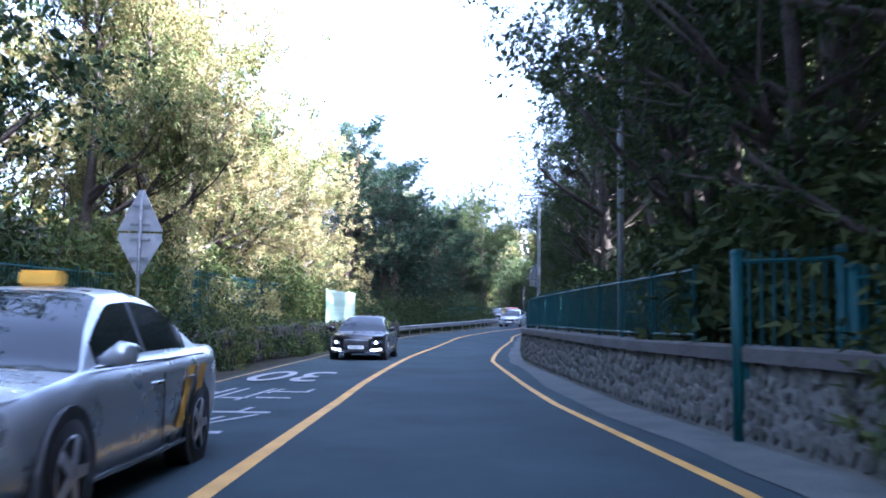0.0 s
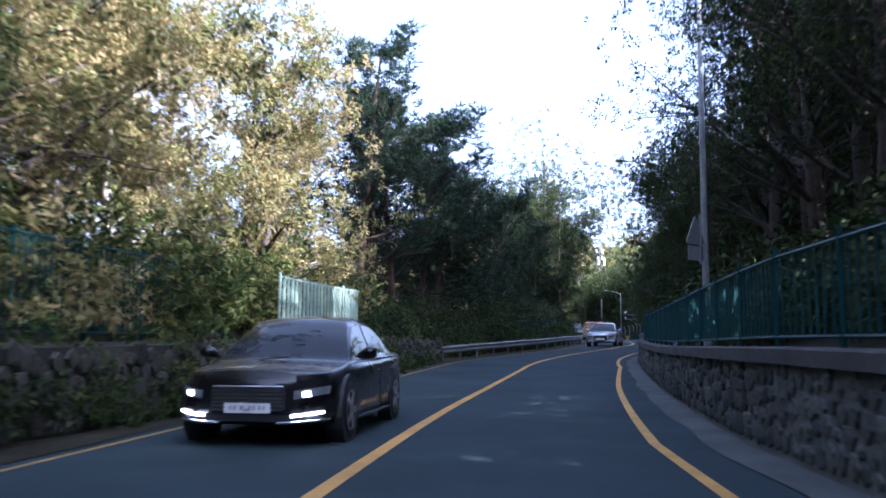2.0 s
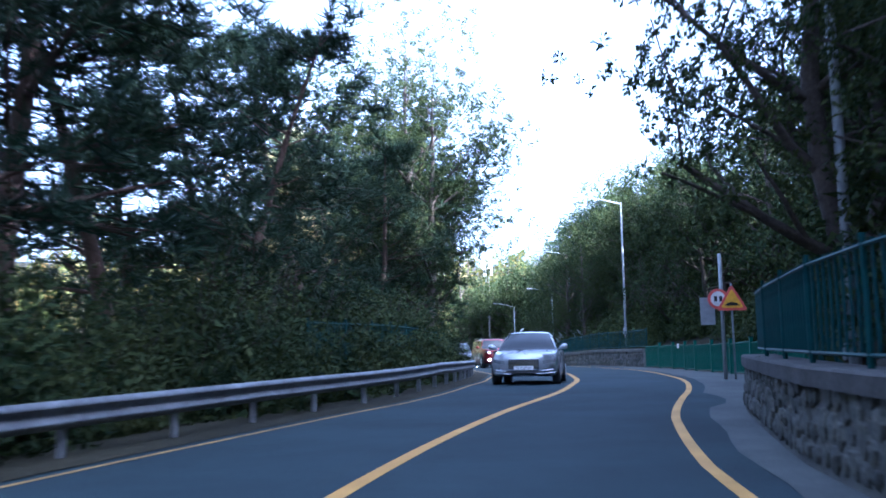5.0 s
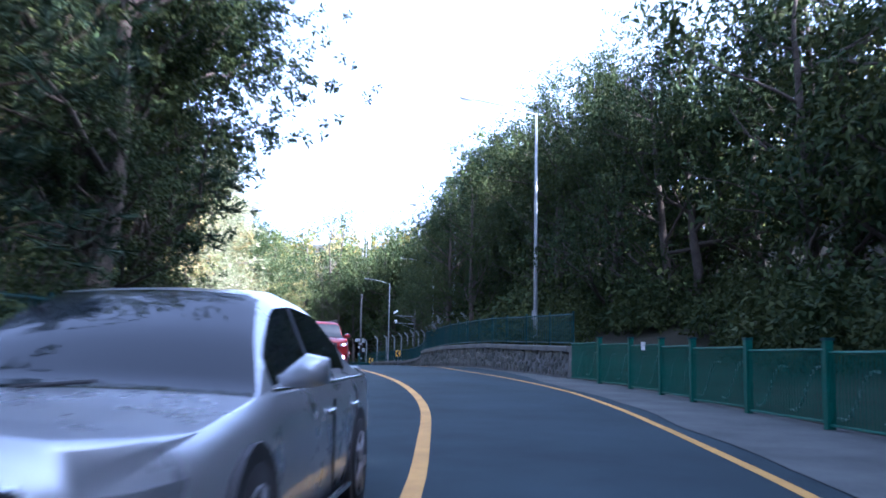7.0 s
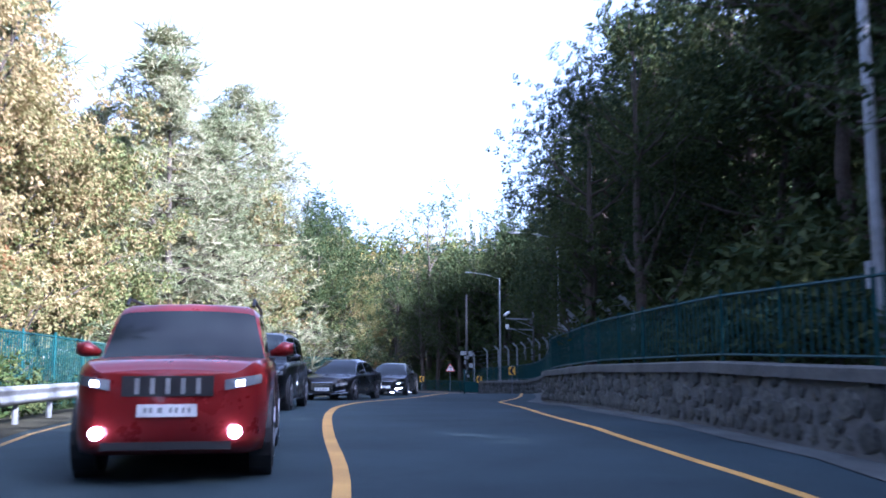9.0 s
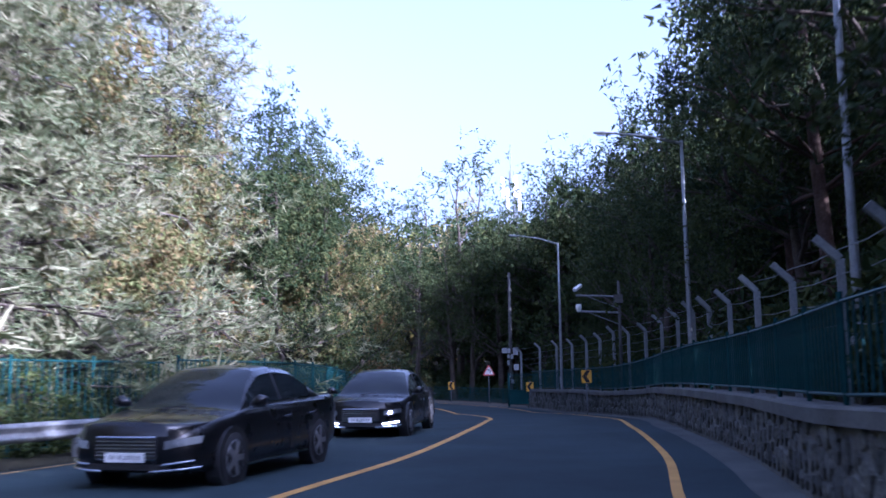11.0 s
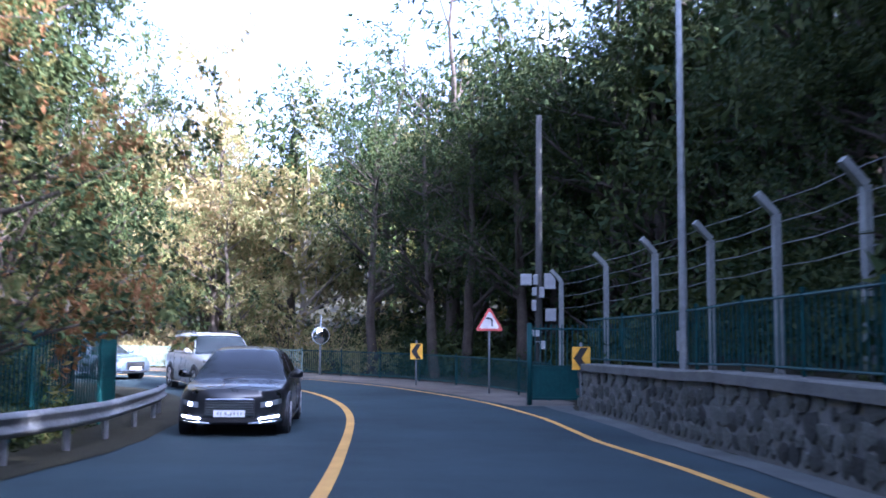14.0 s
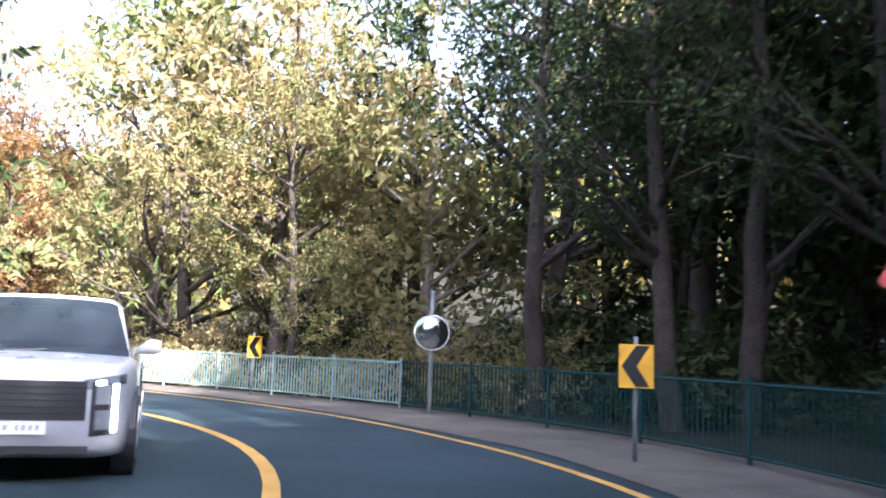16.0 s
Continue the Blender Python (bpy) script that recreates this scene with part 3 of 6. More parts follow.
def pine_tree(seed, height, bare, leaf, bark, tiers, reach, name="pine_tree", droop=0.0, tuft=0.36, per=13, twist=0.06, light=False, shape=0.55):
    """Pine: a bending trunk with level boughs that carry flat pads of needles."""
    rng = random.Random(seed)
    t = empty(name)
    bm, verts, faces = bmesh.new(), [], []
    pts, radii, q = [Vector((0, 0, -0.6))], [height * 0.019], Vector((0, 0, -0.6))
    dx, dy = rng.gauss(0, twist), rng.gauss(0, twist)
    for i in range(10):
        dx, dy = dx + rng.gauss(0, twist * 0.7), dy + rng.gauss(0, twist * 0.7)
        q = q + Vector((dx, dy, 1)) * (height + 0.6) / 10
        pts.append(q.copy())
        radii.append(height * 0.017 * (1 - 0.092 * i))
    tube(bm, pts, radii, 8, caps=False)
    for i in range(tiers):
        h = bare + (1 - bare) * (i + rng.uniform(0, 0.9)) / tiers
        j = min(h * 10, 9.99)
        p = pts[int(j)].lerp(pts[int(j) + 1], j % 1)
        span = reach * height * (1.1 - h) ** shape * rng.uniform(0.6, 1.2)
        for b in range(rng.choice((2, 3, 3, 4)) + (1 if droop else 0)):
            a, tips = rng.uniform(0, 2 * math.pi), []
            d = Vector((math.cos(a), math.sin(a), rng.uniform(0.0, 0.5) - droop * 4)).normalized()
            grow(rng, bm, p, d, span * rng.uniform(0.5, 0.8), radii[int(j)] * 0.36, 1, tips, 0.55, 0.16 if not droop else 0.04, 5, not light)
            for c, dd in tips:
                for _ in range(2):
                    o = Vector((rng.gauss(0, 0.22), rng.gauss(0, 0.22), rng.gauss(0.05, 0.13)))
                    needle_spray(rng, verts, faces, c + o, tuft * (1.3 if light else 1), 7 if light else per, (dd + Vector((0, 0, 0.3))).normalized(), 0.055 if light else 0.05)
    for _ in range(20):
        needle_spray(rng, verts, faces, pts[-1] + Vector((rng.gauss(0, 0.2), rng.gauss(0, 0.2), rng.gauss(-0.3, 0.3))), tuft, per, Vector((0, 0, 1)))
    part("trunk", bm, bark, t, smooth=True)
    ob = new("crown", mesh_of("crown", verts, faces, leaf))
    ob.parent = t
    return t


def bush(seed, radius, height, leaf, name="bush", size=0.15, sprays=230):
    """A shrub of thin stems under many leaves."""
    rng = random.Random(seed)
    t = empty(name)
    bm, verts, faces = bmesh.new(), [], []
    for i in range(9):
        a, r = rng.uniform(0, 6.28), radius * rng.uniform(0.3, 0.85)
        tip = Vector((math.cos(a) * r, math.sin(a) * r, height * rng.uniform(0.6, 1.0)))
        tube(bm, [(0, 0, -0.2), tip * 0.5 + Vector((0, 0, 0.1)), tip], [0.025, 0.018, 0.006], 4, caps=False)
    for i in range(sprays):
        a, r = rng.uniform(0, 6.28), radius * math.sqrt(rng.uniform(0.02, 1))
        z = height * rng.uniform(0.05, 1) * (1.05 - 0.6 * (r / radius) ** 2) * rng.uniform(0.75, 1.1)
        leaf_spray(rng, verts, faces, Vector((math.cos(a) * r, math.sin(a) * r, z)), size, 8)
    part("stem", bm, M["bark"], t)
    ob = new("foliage", mesh_of("foliage", verts, faces, leaf))
    ob.parent = t
    return t


KINDS = {
    "green_a": (broad_tree(11, 12, 0.22, M["leaf_green_shaded"], M["bark"]), "tall dark green broadleaf tree on the wooded slope", "tree"),
    "green_b": (broad_tree(12, 10, 0.12, M["leaf_green_shaded"], M["bark"], width=1.3), "spreading green broadleaf tree with low branches", "tree"),
    "green_c": (broad_tree(19, 14, 0.35, M["leaf_green_shaded"], M["bark"], per=14), "high slender green tree with bare lower trunk", "tree"),
    "autumn_a": (broad_tree(13, 11, 0.15, M["leaf_autumn_sunlit"], M["bark"], width=1.2, per=32), "broadleaf tree turning yellow in the sun", "tree"),
    "autumn_b": (broad_tree(14, 9, 0.1, M["leaf_autumn_sunlit"], M["pale_bark"], width=1.25, per=32), "yellow-green autumn tree with pale bark", "tree"),
    "mixed_a": (broad_tree(16, 11, 0.15, M["leaf_mixed_sunlit"], M["bark"], width=1.2, per=32), "broadleaf tree with green leaves turning yellow", "tree"),
    "mixed_b": (broad_tree(17, 10, 0.12, M["leaf_mixed_sunlit"], M["bark"], width=1.3, per=28), "spreading tree with yellow-green leaves", "tree"),
    "open": (broad_tree(18, 13, 0.3, M["leaf_green_shaded"], M["bark"], size=0.1, per=18, width=1.2), "thin-leaved tree whose branches show against the sky", "tree"),
    "shade": (broad_tree(20, 11, 0.25, M["leaf_green_shaded"], M["bark"], size=0.085, per=44, width=1.3), "dark fine-leaved tree overhanging the road", "tree"),
    "rust": (broad_tree(15, 9, 0.2, M["leaf_rust"], M["bark"], per=30), "small tree with rusty red-brown autumn leaves", "tree"),
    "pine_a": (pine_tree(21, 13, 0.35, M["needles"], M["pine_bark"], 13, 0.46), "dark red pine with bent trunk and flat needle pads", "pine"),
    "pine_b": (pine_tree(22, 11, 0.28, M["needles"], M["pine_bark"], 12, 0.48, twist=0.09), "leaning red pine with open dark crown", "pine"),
    "cedar": (pine_tree(23, 13, 0.08, M["needles_sunlit"], M["bark"], 22, 0.36, "conifer", 0.06, 0.27, 12, 0.015, shape=0.95), "tall sunlit conifer with layered drooping boughs", "conifer"),
}
LIGHT = {
    "green_a": broad_tree(51, 12, 0.2, M["leaf_green_shaded"], M["bark"], light=True),
    "green_b": broad_tree(52, 10, 0.12, M["leaf_green_shaded"], M["bark"], width=1.3, light=True),
    "green_c": broad_tree(53, 14, 0.3, M["leaf_green_shaded"], M["bark"], light=True),
    "mixed_a": broad_tree(59, 11, 0.15, M["leaf_mixed_sunlit"], M["bark"], width=1.2, light=True),
    "autumn_a": broad_tree(54, 11, 0.15, M["leaf_autumn_sunlit"], M["bark"], width=1.2, light=True),
    "autumn_b": broad_tree(55, 9, 0.1, M["leaf_autumn_sunlit"], M["pale_bark"], width=1.25, light=True),
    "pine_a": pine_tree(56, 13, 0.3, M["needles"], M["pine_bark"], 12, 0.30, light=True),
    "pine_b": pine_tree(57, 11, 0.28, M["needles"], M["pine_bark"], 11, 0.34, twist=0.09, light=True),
    "cedar": pine_tree(58, 13, 0.08, M["needles_sunlit"], M["bark"], 20, 0.36, "conifer", 0.06, 0.36, 7, 0.015, light=True, shape=0.95),
}
LIGHT = {k: (v, *KINDS[k][1:]) for k, v in LIGHT.items()}
BUSHES = {
    "ivy": (bush(31, 1.3, 2.1, M["ivy"]), "dense green creeper and shrubs over the fence", "shrub"),
    "green": (bush(32, 1.2, 1.5, M["leaf_green_shaded"]), "dark green shrub on the shaded bank", "shrub"),
    "hedge": (bush(35, 2.2, 3.6, M["leaf_green_shaded"], size=0.13, sprays=900), "tall dense dark hedge overgrown with creeper", "shrub"),
    "dark": (bush(34, 1.3, 2.0, M["leaf_green_shaded"], size=0.18, sprays=250), "dense dark green undergrowth in the shade of the trees", "shrub"),
    "yellow": (bush(33, 1.3, 1.9, M["leaf_autumn_sunlit"]), "yellowing shrub catching the sun", "shrub"),
}
PLACED = {}


def plant(kinds, key, x, y, scale=1.0, turn=0.0, z=None, group="trees"):
    src, label, cat = kinds[key]
    z = ground_z(x, y) - 0.05 if z is None else z
    m = Matrix.Translation((x, y, z)) @ Matrix.Rotation(turn, 4, "Z")
    if (id(kinds), key) not in PLACED:
        ob = src
        ob.matrix_basis = m
    else:
        ob = copy_thing(src, m)
    ob.scale = (scale,) * 3
    PLACED[id(kinds), key] = True
    return tagged(ob, label, cat, group)


SHADE_WOODS = []


def in_gap(p):
    """A gap among the trees that lets the sun onto the bend."""
    return 6 < p.x < 30 and abs(p.y - 193 + 0.84 * p.x) < 5


def grove(seed, k0, k1, off0, off1, count, keys, scale=(0.8, 1.15), kinds=KINDS, group="trees", rail=False):
    """Plants scattered over a stretch of the road, between two offsets from its centre line (or from the left edge line)."""
    rng = random.Random(seed)
    for i in range(count):
        k = k0 + (k1 - k0) * (i + rng.uniform(0.1, 0.9)) / count
        p = beside(k, rng.uniform(off0, off1) - (l_off(k) if rail else 0))
        if k > 170 and in_gap(p):
            continue
        if group == "woods":
            SHADE_WOODS.append((rng.choice(keys), Matrix.Translation((p.x, p.y, ground_z(p.x, p.y) - 0.05)) @ Matrix.Rotation(rng.uniform(0, 6.28), 4, "Z") @ Matrix.Scale(rng.uniform(*scale), 4)))
            continue
        kinds = LIGHT if kinds is KINDS and min(abs(off0), abs(off1)) >= 10.6 else kinds
        plant(kinds, rng.choice(keys), p.x, p.y, rng.uniform(*scale), rng.uniform(0, 6.28), group=group)


# right slope
# oversized trees outside the view, added to shade the left bank at the start
grove(1, -14, 6, 6.8, 8.8, 8, ["green_a", "green_b", "green_a"], (1.6, 1.9), group="trees above the wall")
grove(70, 7, 29, 6.6, 8.6, 9, ["green_a", "green_c", "green_a", "green_b"], (0.95, 1.2), group="trees above the wall")
grove(62, 29, 50, 6.6, 9.0, 10, ["open"], (0.8, 1.0), group="trees above the wall")
grove(68, 54, 66, 6.5, 7.4, 5, ["open"], (0.62, 0.75), group="trees above the wall")
grove(63, 50, 69, 6.8, 8.6, 8, ["green_a", "green_b", "shade"], (0.5, 0.65), group="trees above the wall")
# two unseen groves of sun blockers, scaled up to darken the left bank
grove(64, -32, 5, 9.2, 13, 18, ["green_a", "green_b", "green_a"], (1.75, 2.0), group="woods")
grove(65, 0, 16, 10.8, 14, 9, ["green_a", "green_b", "green_a"], (1.45, 1.65), group="woods")
grove(2, 18, 76, 11, 14, 28, ["green_a", "green_b", "green_a"], (0.95, 1.15), group="woods")
# more unseen blockers higher up and behind the start
grove(3, -60, -2, 17, 28, 24, ["green_a", "green_b", "green_a"], (1.4, 1.75), group="woods")
# out-of-view tall grove added to keep the sun off the pines opposite
grove(61, 38, 57, 13, 24, 18, ["green_a", "green_b", "green_a"], (1.6, 1.9), group="woods")
# extra tall trees added to shade the left side before the bend
grove(71, 145, 162, 13, 20, 12, ["green_a", "green_b", "green_a"], (1.3, 1.5), group="woods")
grove(4, 70, 84, 9.2, 11, 5, ["green_a", "green_c", "green_b"], (1.0, 1.25), group="trees on the right slope")
grove(40, 80, 108, 11.4, 14.0, 14, ["green_b", "green_a", "green_b"], (0.9, 1.15), group="trees on the right slope")
# unseen giant trees added to shade the left hedge across the road
grove(5, 54, 87, 14, 26, 30, ["green_a", "green_b", "green_a"], (1.75, 2.05), group="woods")
grove(66, 80, 106, 15, 26, 16, ["green_a", "green_b", "green_a"], (1.0, 1.2), group="woods")
grove(6, 102, 108, 9.6, 12.0, 3, ["green_a", "green_b"], (1.0, 1.1), group="trees above the second wall")
grove(72, 108, 127, 9.6, 12.0, 8, ["green_a", "green_b"], (0.8, 0.98), group="trees above the second wall")
grove(41, 122, 174, 8.2, 10.3, 18, ["green_a", "green_b", "pine_a", "green_b"], (0.8, 1.0), group="trees above the second wall")
grove(47, 110, 176, 10.8, 13.0, 22, ["green_b", "green_a", "green_b"], (0.8, 1.0), group="woods")
grove(7, 112, 178, 13, 22, 28, ["green_a", "green_c", "pine_a", "green_b"], (0.8, 1.0), group="trees on the right slope")
# outside of the bend
grove(8, 173, 187, 7.4, 10, 11, ["green_c", "green_a", "green_c"], (0.8, 1.05), group="trees round the bend")
grove(42, 190, 240, 7.0, 9.5, 12, ["autumn_a", "autumn_b", "mixed_b", "rust"], (0.85, 1.3), group="trees past the bend")
grove(9, 166, 186, 11, 26, 40, ["green_a", "green_c", "green_a", "green_b"], (1.1, 1.4), group="trees round the bend")
grove(43, 189, 250, 11, 24, 15, ["autumn_a", "mixed_a", "autumn_b"], (1.1, 1.4), group="trees past the bend")
# left bank
grove(10, -16, 24, -12, -7.2, 10, ["green_a", "green_b", "green_c"], (1.1, 1.4), group="trees on the left bank")
grove(11, 22, 51, -9.2, -6.8, 13, ["autumn_a", "mixed_b", "autumn_b", "mixed_a"], (0.8, 1.05), group="trees on the left bank")
grove(12, 14, 50, -18, -12, 10, ["autumn_a", "autumn_b", "pine_a"], (0.9, 1.2), group="trees on the left bank")
grove(13, 55, 63.5, -8.8, -6.4, 4, ["pine_a", "pine_b", "pine_a"], (0.85, 0.95), group="pines above the valley")
grove(67, 64, 80, -8.6, -6.6, 5, ["pine_b", "pine_a"], (0.95, 1.1), group="pines above the valley")
grove(14, 56, 94, -15, -10.7, 5, ["pine_b", "pine_a"], (0.9, 1.1), group="pines above the valley")
grove(15, 84, 104, -8.6, -6.8, 6, ["green_a", "green_b", "pine_b"], (0.9, 1.1), group="trees above the valley")
grove(44, 103, 124, -15, -8.6, 9, ["autumn_a", "autumn_b"], (0.95, 1.2), group="trees above the valley")
grove(16, 116, 150, -11.5, -9.2, 10, ["cedar", "mixed_b", "cedar", "rust", "mixed_a"], (0.95, 1.25), group="conifers above the valley")
grove(17, 108, 160, -19, -12, 13, ["cedar", "cedar", "autumn_a", "cedar"], (1.2, 1.5), group="conifers above the valley")
grove(18, 148, 176, -11, -8.6, 7, ["green_b", "mixed_a", "green_a", "rust"], (1.0, 1.3), group="trees inside the bend")
grove(45, 150, 182, -22, -13, 9, ["autumn_a", "cedar", "autumn_b"], (1.1, 1.4), group="trees inside the bend")
grove(19, 186, 244, -14, -7.5, 10, ["autumn_a", "autumn_b", "mixed_a"], (0.8, 1.1), group="trees past the bend")
for key, k, off, size in (("shade", 90.5, -6.4, 0.95), ("shade", 96.0, -6.6, 1.1), ("pine_a", 99.0, -7.4, 1.0), ("shade", 93.0, -6.6, 1.05), ("green_a", 95.0, -8.0, 1.3), ("shade", 102.0, -7.2, 0.9), ("green_a", 61.5, 7.2, 0.58), ("green_c", 66.5, 8.0, 0.55), ("green_b", 70.5, 8.6, 0.95), ("green_b", 57.0, 7.0, 0.6), ("green_a", 75.5, 9.5, 1.0), ("green_b", 78.0, 10.5, 1.0), ("green_b", 183.0, -8.0, 1.2), ("green_a", 180.0, -9.5, 1.3), ("green_a", 59.5, 6.3, 0.52), ("green_b", 64.5, 6.5, 0.68), ("green_a", 68.5, 7.0, 0.65), ("green_b", 73.5, 8.8, 0.95), ("cedar", 140.0, -10.4, 1.3), ("cedar", 147.0, -10.8, 1.4), ("green_b", 150.5, -7.4, 1.0), ("mixed_b", 154.5, -7.6, 0.95), ("green_a", 158.5, -6.6, 1.0), ("green_b", 163.0, -6.4, 1.05), ("shade", 155.5, -6.2, 0.9), ("shade", 121.0, 6.5, 0.85), ("shade", 118.0, 7.4, 0.8), ("shade", 12.8, 6.2, 1.0), ("shade", 16.5, 6.6, 1.05), ("shade", 58.5, 6.3, 0.78), ("shade", 61.5, 6.1, 0.78), ("shade", 66.0, 5.3, 1.0), ("shade", 69.5, 5.8, 1.05), ("shade", 89.5, -5.9, 1.2), ("shade", 92.3, -6.1, 1.4), ("rust", 166.0, -7.0, 1.15), ("green_b", 170.5, -7.0, 1.1), ("shade", 179.0, -6.8, 1.1), ("green_a", 172.0, -8.2, 1.1), ("green_a", 176.5, 8.3, 1.15), ("green_c", 179.5, 8.0, 1.1), ("green_a", 178.0, 11.5, 1.2), ("green_b", 174.5, 10.5, 1.2), ("green_b", 181.0, 7.2, 1.0), ("green_a", 176.0, 14.0, 1.3)):
    p = beside(k, off)
    if not in_gap(p):
        plant(KINDS, key, p.x, p.y, size, k, group="trees overhanging the road")

for key, x, y, size in (("green_a", 4.0, 199.0, 1.2), ("green_c", 8.5, 197.5, 1.2), ("green_b", 12.5, 199.5, 1.3), ("green_a", 16.0, 198.0, 1.25), ("green_c", 20.5, 200.0, 1.3), ("green_b", 24.5, 197.0, 1.4), ("green_c", 14.0, 203.0, 1.4),
                        ("green_b", 10.0, 205.0, 1.5), ("green_a", 18.0, 206.0, 1.5), ("green_b", 27.0, 203.0, 1.5), ("green_a", 33.0, 196.0, 1.5), ("autumn_a", 1.0, 195.5, 1.3), ("mixed_a", -3.0, 197.5, 1.35), ("autumn_b", 5.0, 196.5, 1.3), ("autumn_a", -6.0, 100.0, 1.1), ("autumn_b", -10.0, 92.0, 1.2), ("autumn_a", -3.0, 109.0, 1.1), ("autumn_b", -14.0, 84.0, 1.1)):
    plant(LIGHT, key, x, y, size, x, group="trees behind the front row")


def join_woods():
    """The trees of the uphill slope behind the front rows and the unseen ones added to block the sun, trunks and leaves
    in one mesh.
    """
    vs, fs, ms, base = [], [], [], 0
    for key, m in SHADE_WOODS:
        for child in LIGHT[key][0].children:
            me = child.data
            a = np.empty(len(me.vertices) * 3)
            me.vertices.foreach_get("co", a)
            vs.append(a.reshape(-1, 3) @ np.array(m.to_3x3()).T + np.array(m.translation))
            f = np.empty(len(me.loops), dtype=int)
            me.loops.foreach_get("vertex_index", f)
            fs += (f.reshape(len(me.polygons), -1) + base).tolist()
            ms += [0 if child.name.startswith("crown") else 1] * len(me.polygons)
            base += len(me.vertices)
    me = bpy.data.meshes.new("hillside_woods")
    me.from_pydata(np.concatenate(vs).tolist(), [], fs)
    me.materials.append(M["leaf_green_shaded"])
    me.materials.append(M["bark"])
    me.polygons.foreach_set("material_index", ms)
    return tagged(new("hillside_woods", me), "dense dark green woods on the slope behind the wall, many unseen and added for shade", "woods", kind="stuff")


# added trees that block the sun from the forest right of the bend
rngw = random.Random(91)
for _ in range(26):
    x, y = rngw.uniform(23, 44), rngw.uniform(188, 206)
    SHADE_WOODS.append((rngw.choice(("green_a", "green_b")), Matrix.Translation((x, y, ground_z(x, y) - 0.05)) @ Matrix.Rotation(rngw.uniform(0, 6.28), 4, "Z") @ Matrix.Scale(rngw.uniform(1.2, 1.5), 4)))
join_woods()


def thicket(seed, k0, k1, off0, off1, count, keys, scale):
    """Places of shrubs past counting, as (foliage, matrix)."""
    rng = random.Random(seed)
    out = []
    for i in range(count):
        k = k0 + (k1 - k0) * (i + rng.uniform(0.1, 0.9)) / count
        p = beside(k, rng.uniform(off0, off1))
        m = Matrix.Translation((p.x, p.y, ground_z(p.x, p.y) - 0.05)) @ Matrix.Rotation(rng.uniform(0, 6.28), 4, "Z") @ Matrix.Scale(rng.uniform(*scale), 4)
        out.append((next(c for c in BUSHES[rng.choice(keys)][0].children if c.name.startswith("foliage")).data, m))
    return out


def join_shrubs(name, label, places, mat):
    vs, fs, base = [], [], 0
    for me, m in places:
        a = np.empty(len(me.vertices) * 3)
        me.vertices.foreach_get("co", a)
        a = a.reshape(-1, 3) @ np.array(m.to_3x3()).T + np.array(m.translation)
        f = np.empty(len(me.loops), dtype=int)
        me.loops.foreach_get("vertex_index", f)
        vs.append(a)
        fs.append(f.reshape(-1, 3) + base)
        base += len(a)
    me = bpy.data.meshes.new(name)
    me.from_pydata(np.concatenate(vs).tolist(), [], np.concatenate(fs).tolist())
    me.materials.append(mat)
    return tagged(new(name, me), label, "undergrowth", kind="stuff")


# ---- shrubs, creeper and far woods ----
grove(30, 21, 57, -4.8, -4.3, 52, ["dark", "green", "green", "ivy"], (0.5, 0.8), BUSHES, "creeper on the left bank")
grove(31, -14, 22, -8.5, -5.6, 26, ["dark", "green", "ivy"], (0.9, 1.3), BUSHES, "shrubs on the left bank")
grove(46, 20, 57, -7.4, -6.2, 44, ["ivy", "ivy", "yellow", "ivy"], (0.9, 1.35), BUSHES, "shrubs above the bank")
grove(32, 59, 112, -3.1, -2.5, 48, ["green", "dark", "dark"], (0.95, 1.25), BUSHES, "shrubs behind the guardrail", True)
grove(48, 60, 108, -3.6, -3.0, 36, ["hedge"], (0.8, 1.05), BUSHES, "tall hedge behind the guardrail", True)
grove(33, 112, 170, -2.8, -2.2, 44, ["dark", "green", "ivy", "green"], (0.65, 0.95), BUSHES, "creeper behind the guardrail", True)
grove(38, 184, 236, -8, -5.5, 20, ["yellow", "ivy"], (0.8, 1.3), BUSHES, "shrubs inside the bend")

# pale yellow shrubs added so their colour brightens the clearing like sunlight
grove(69, 185, 206, 6.8, 9.5, 18, ["yellow", "yellow", "ivy"], (0.8, 1.2), BUSHES, "sunlit shrubs past the bend")
grove(51, 112, 171, -4.2, -3.4, 34, ["hedge"], (0.6, 0.85), BUSHES, "tall hedge behind the guardrail", True)
grove(53, 40, 50, -1.2, -1.0, 7, ["ivy", "green"], (0.45, 0.75), BUSHES, "creeper over the paling fence", True)
grove(54, 47.5, 58, -2.9, -2.3, 9, ["dark", "ivy", "dark"], (0.7, 1.0), BUSHES, "creeper on the left bank", True)
# undergrowth kinds whose leaf colour already holds the shade below the trees
DARK = ["dark", "dark", "green"]
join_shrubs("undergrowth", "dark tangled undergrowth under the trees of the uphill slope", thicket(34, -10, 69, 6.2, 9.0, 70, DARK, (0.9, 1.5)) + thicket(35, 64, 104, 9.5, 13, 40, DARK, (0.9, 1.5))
            + thicket(36, 104, 174, 7.4, 10.5, 70, DARK, (0.9, 1.5)) + thicket(49, 104, 176, 10, 16, 40, DARK, (1.0, 1.6)) + thicket(37, 173, 188, 8.5, 14, 40, DARK, (0.6, 0.95)) + thicket(52, 183, 196, 9, 18, 30, DARK, (1.0, 1.5)), M["leaf_green_shaded"])
join_shrubs("undergrowth", "sunlit yellow-green undergrowth past the bend", thicket(50, 192, 240, 8.5, 13, 30, ["yellow", "ivy"], (0.9, 1.5)), M["leaf_autumn_sunlit"])

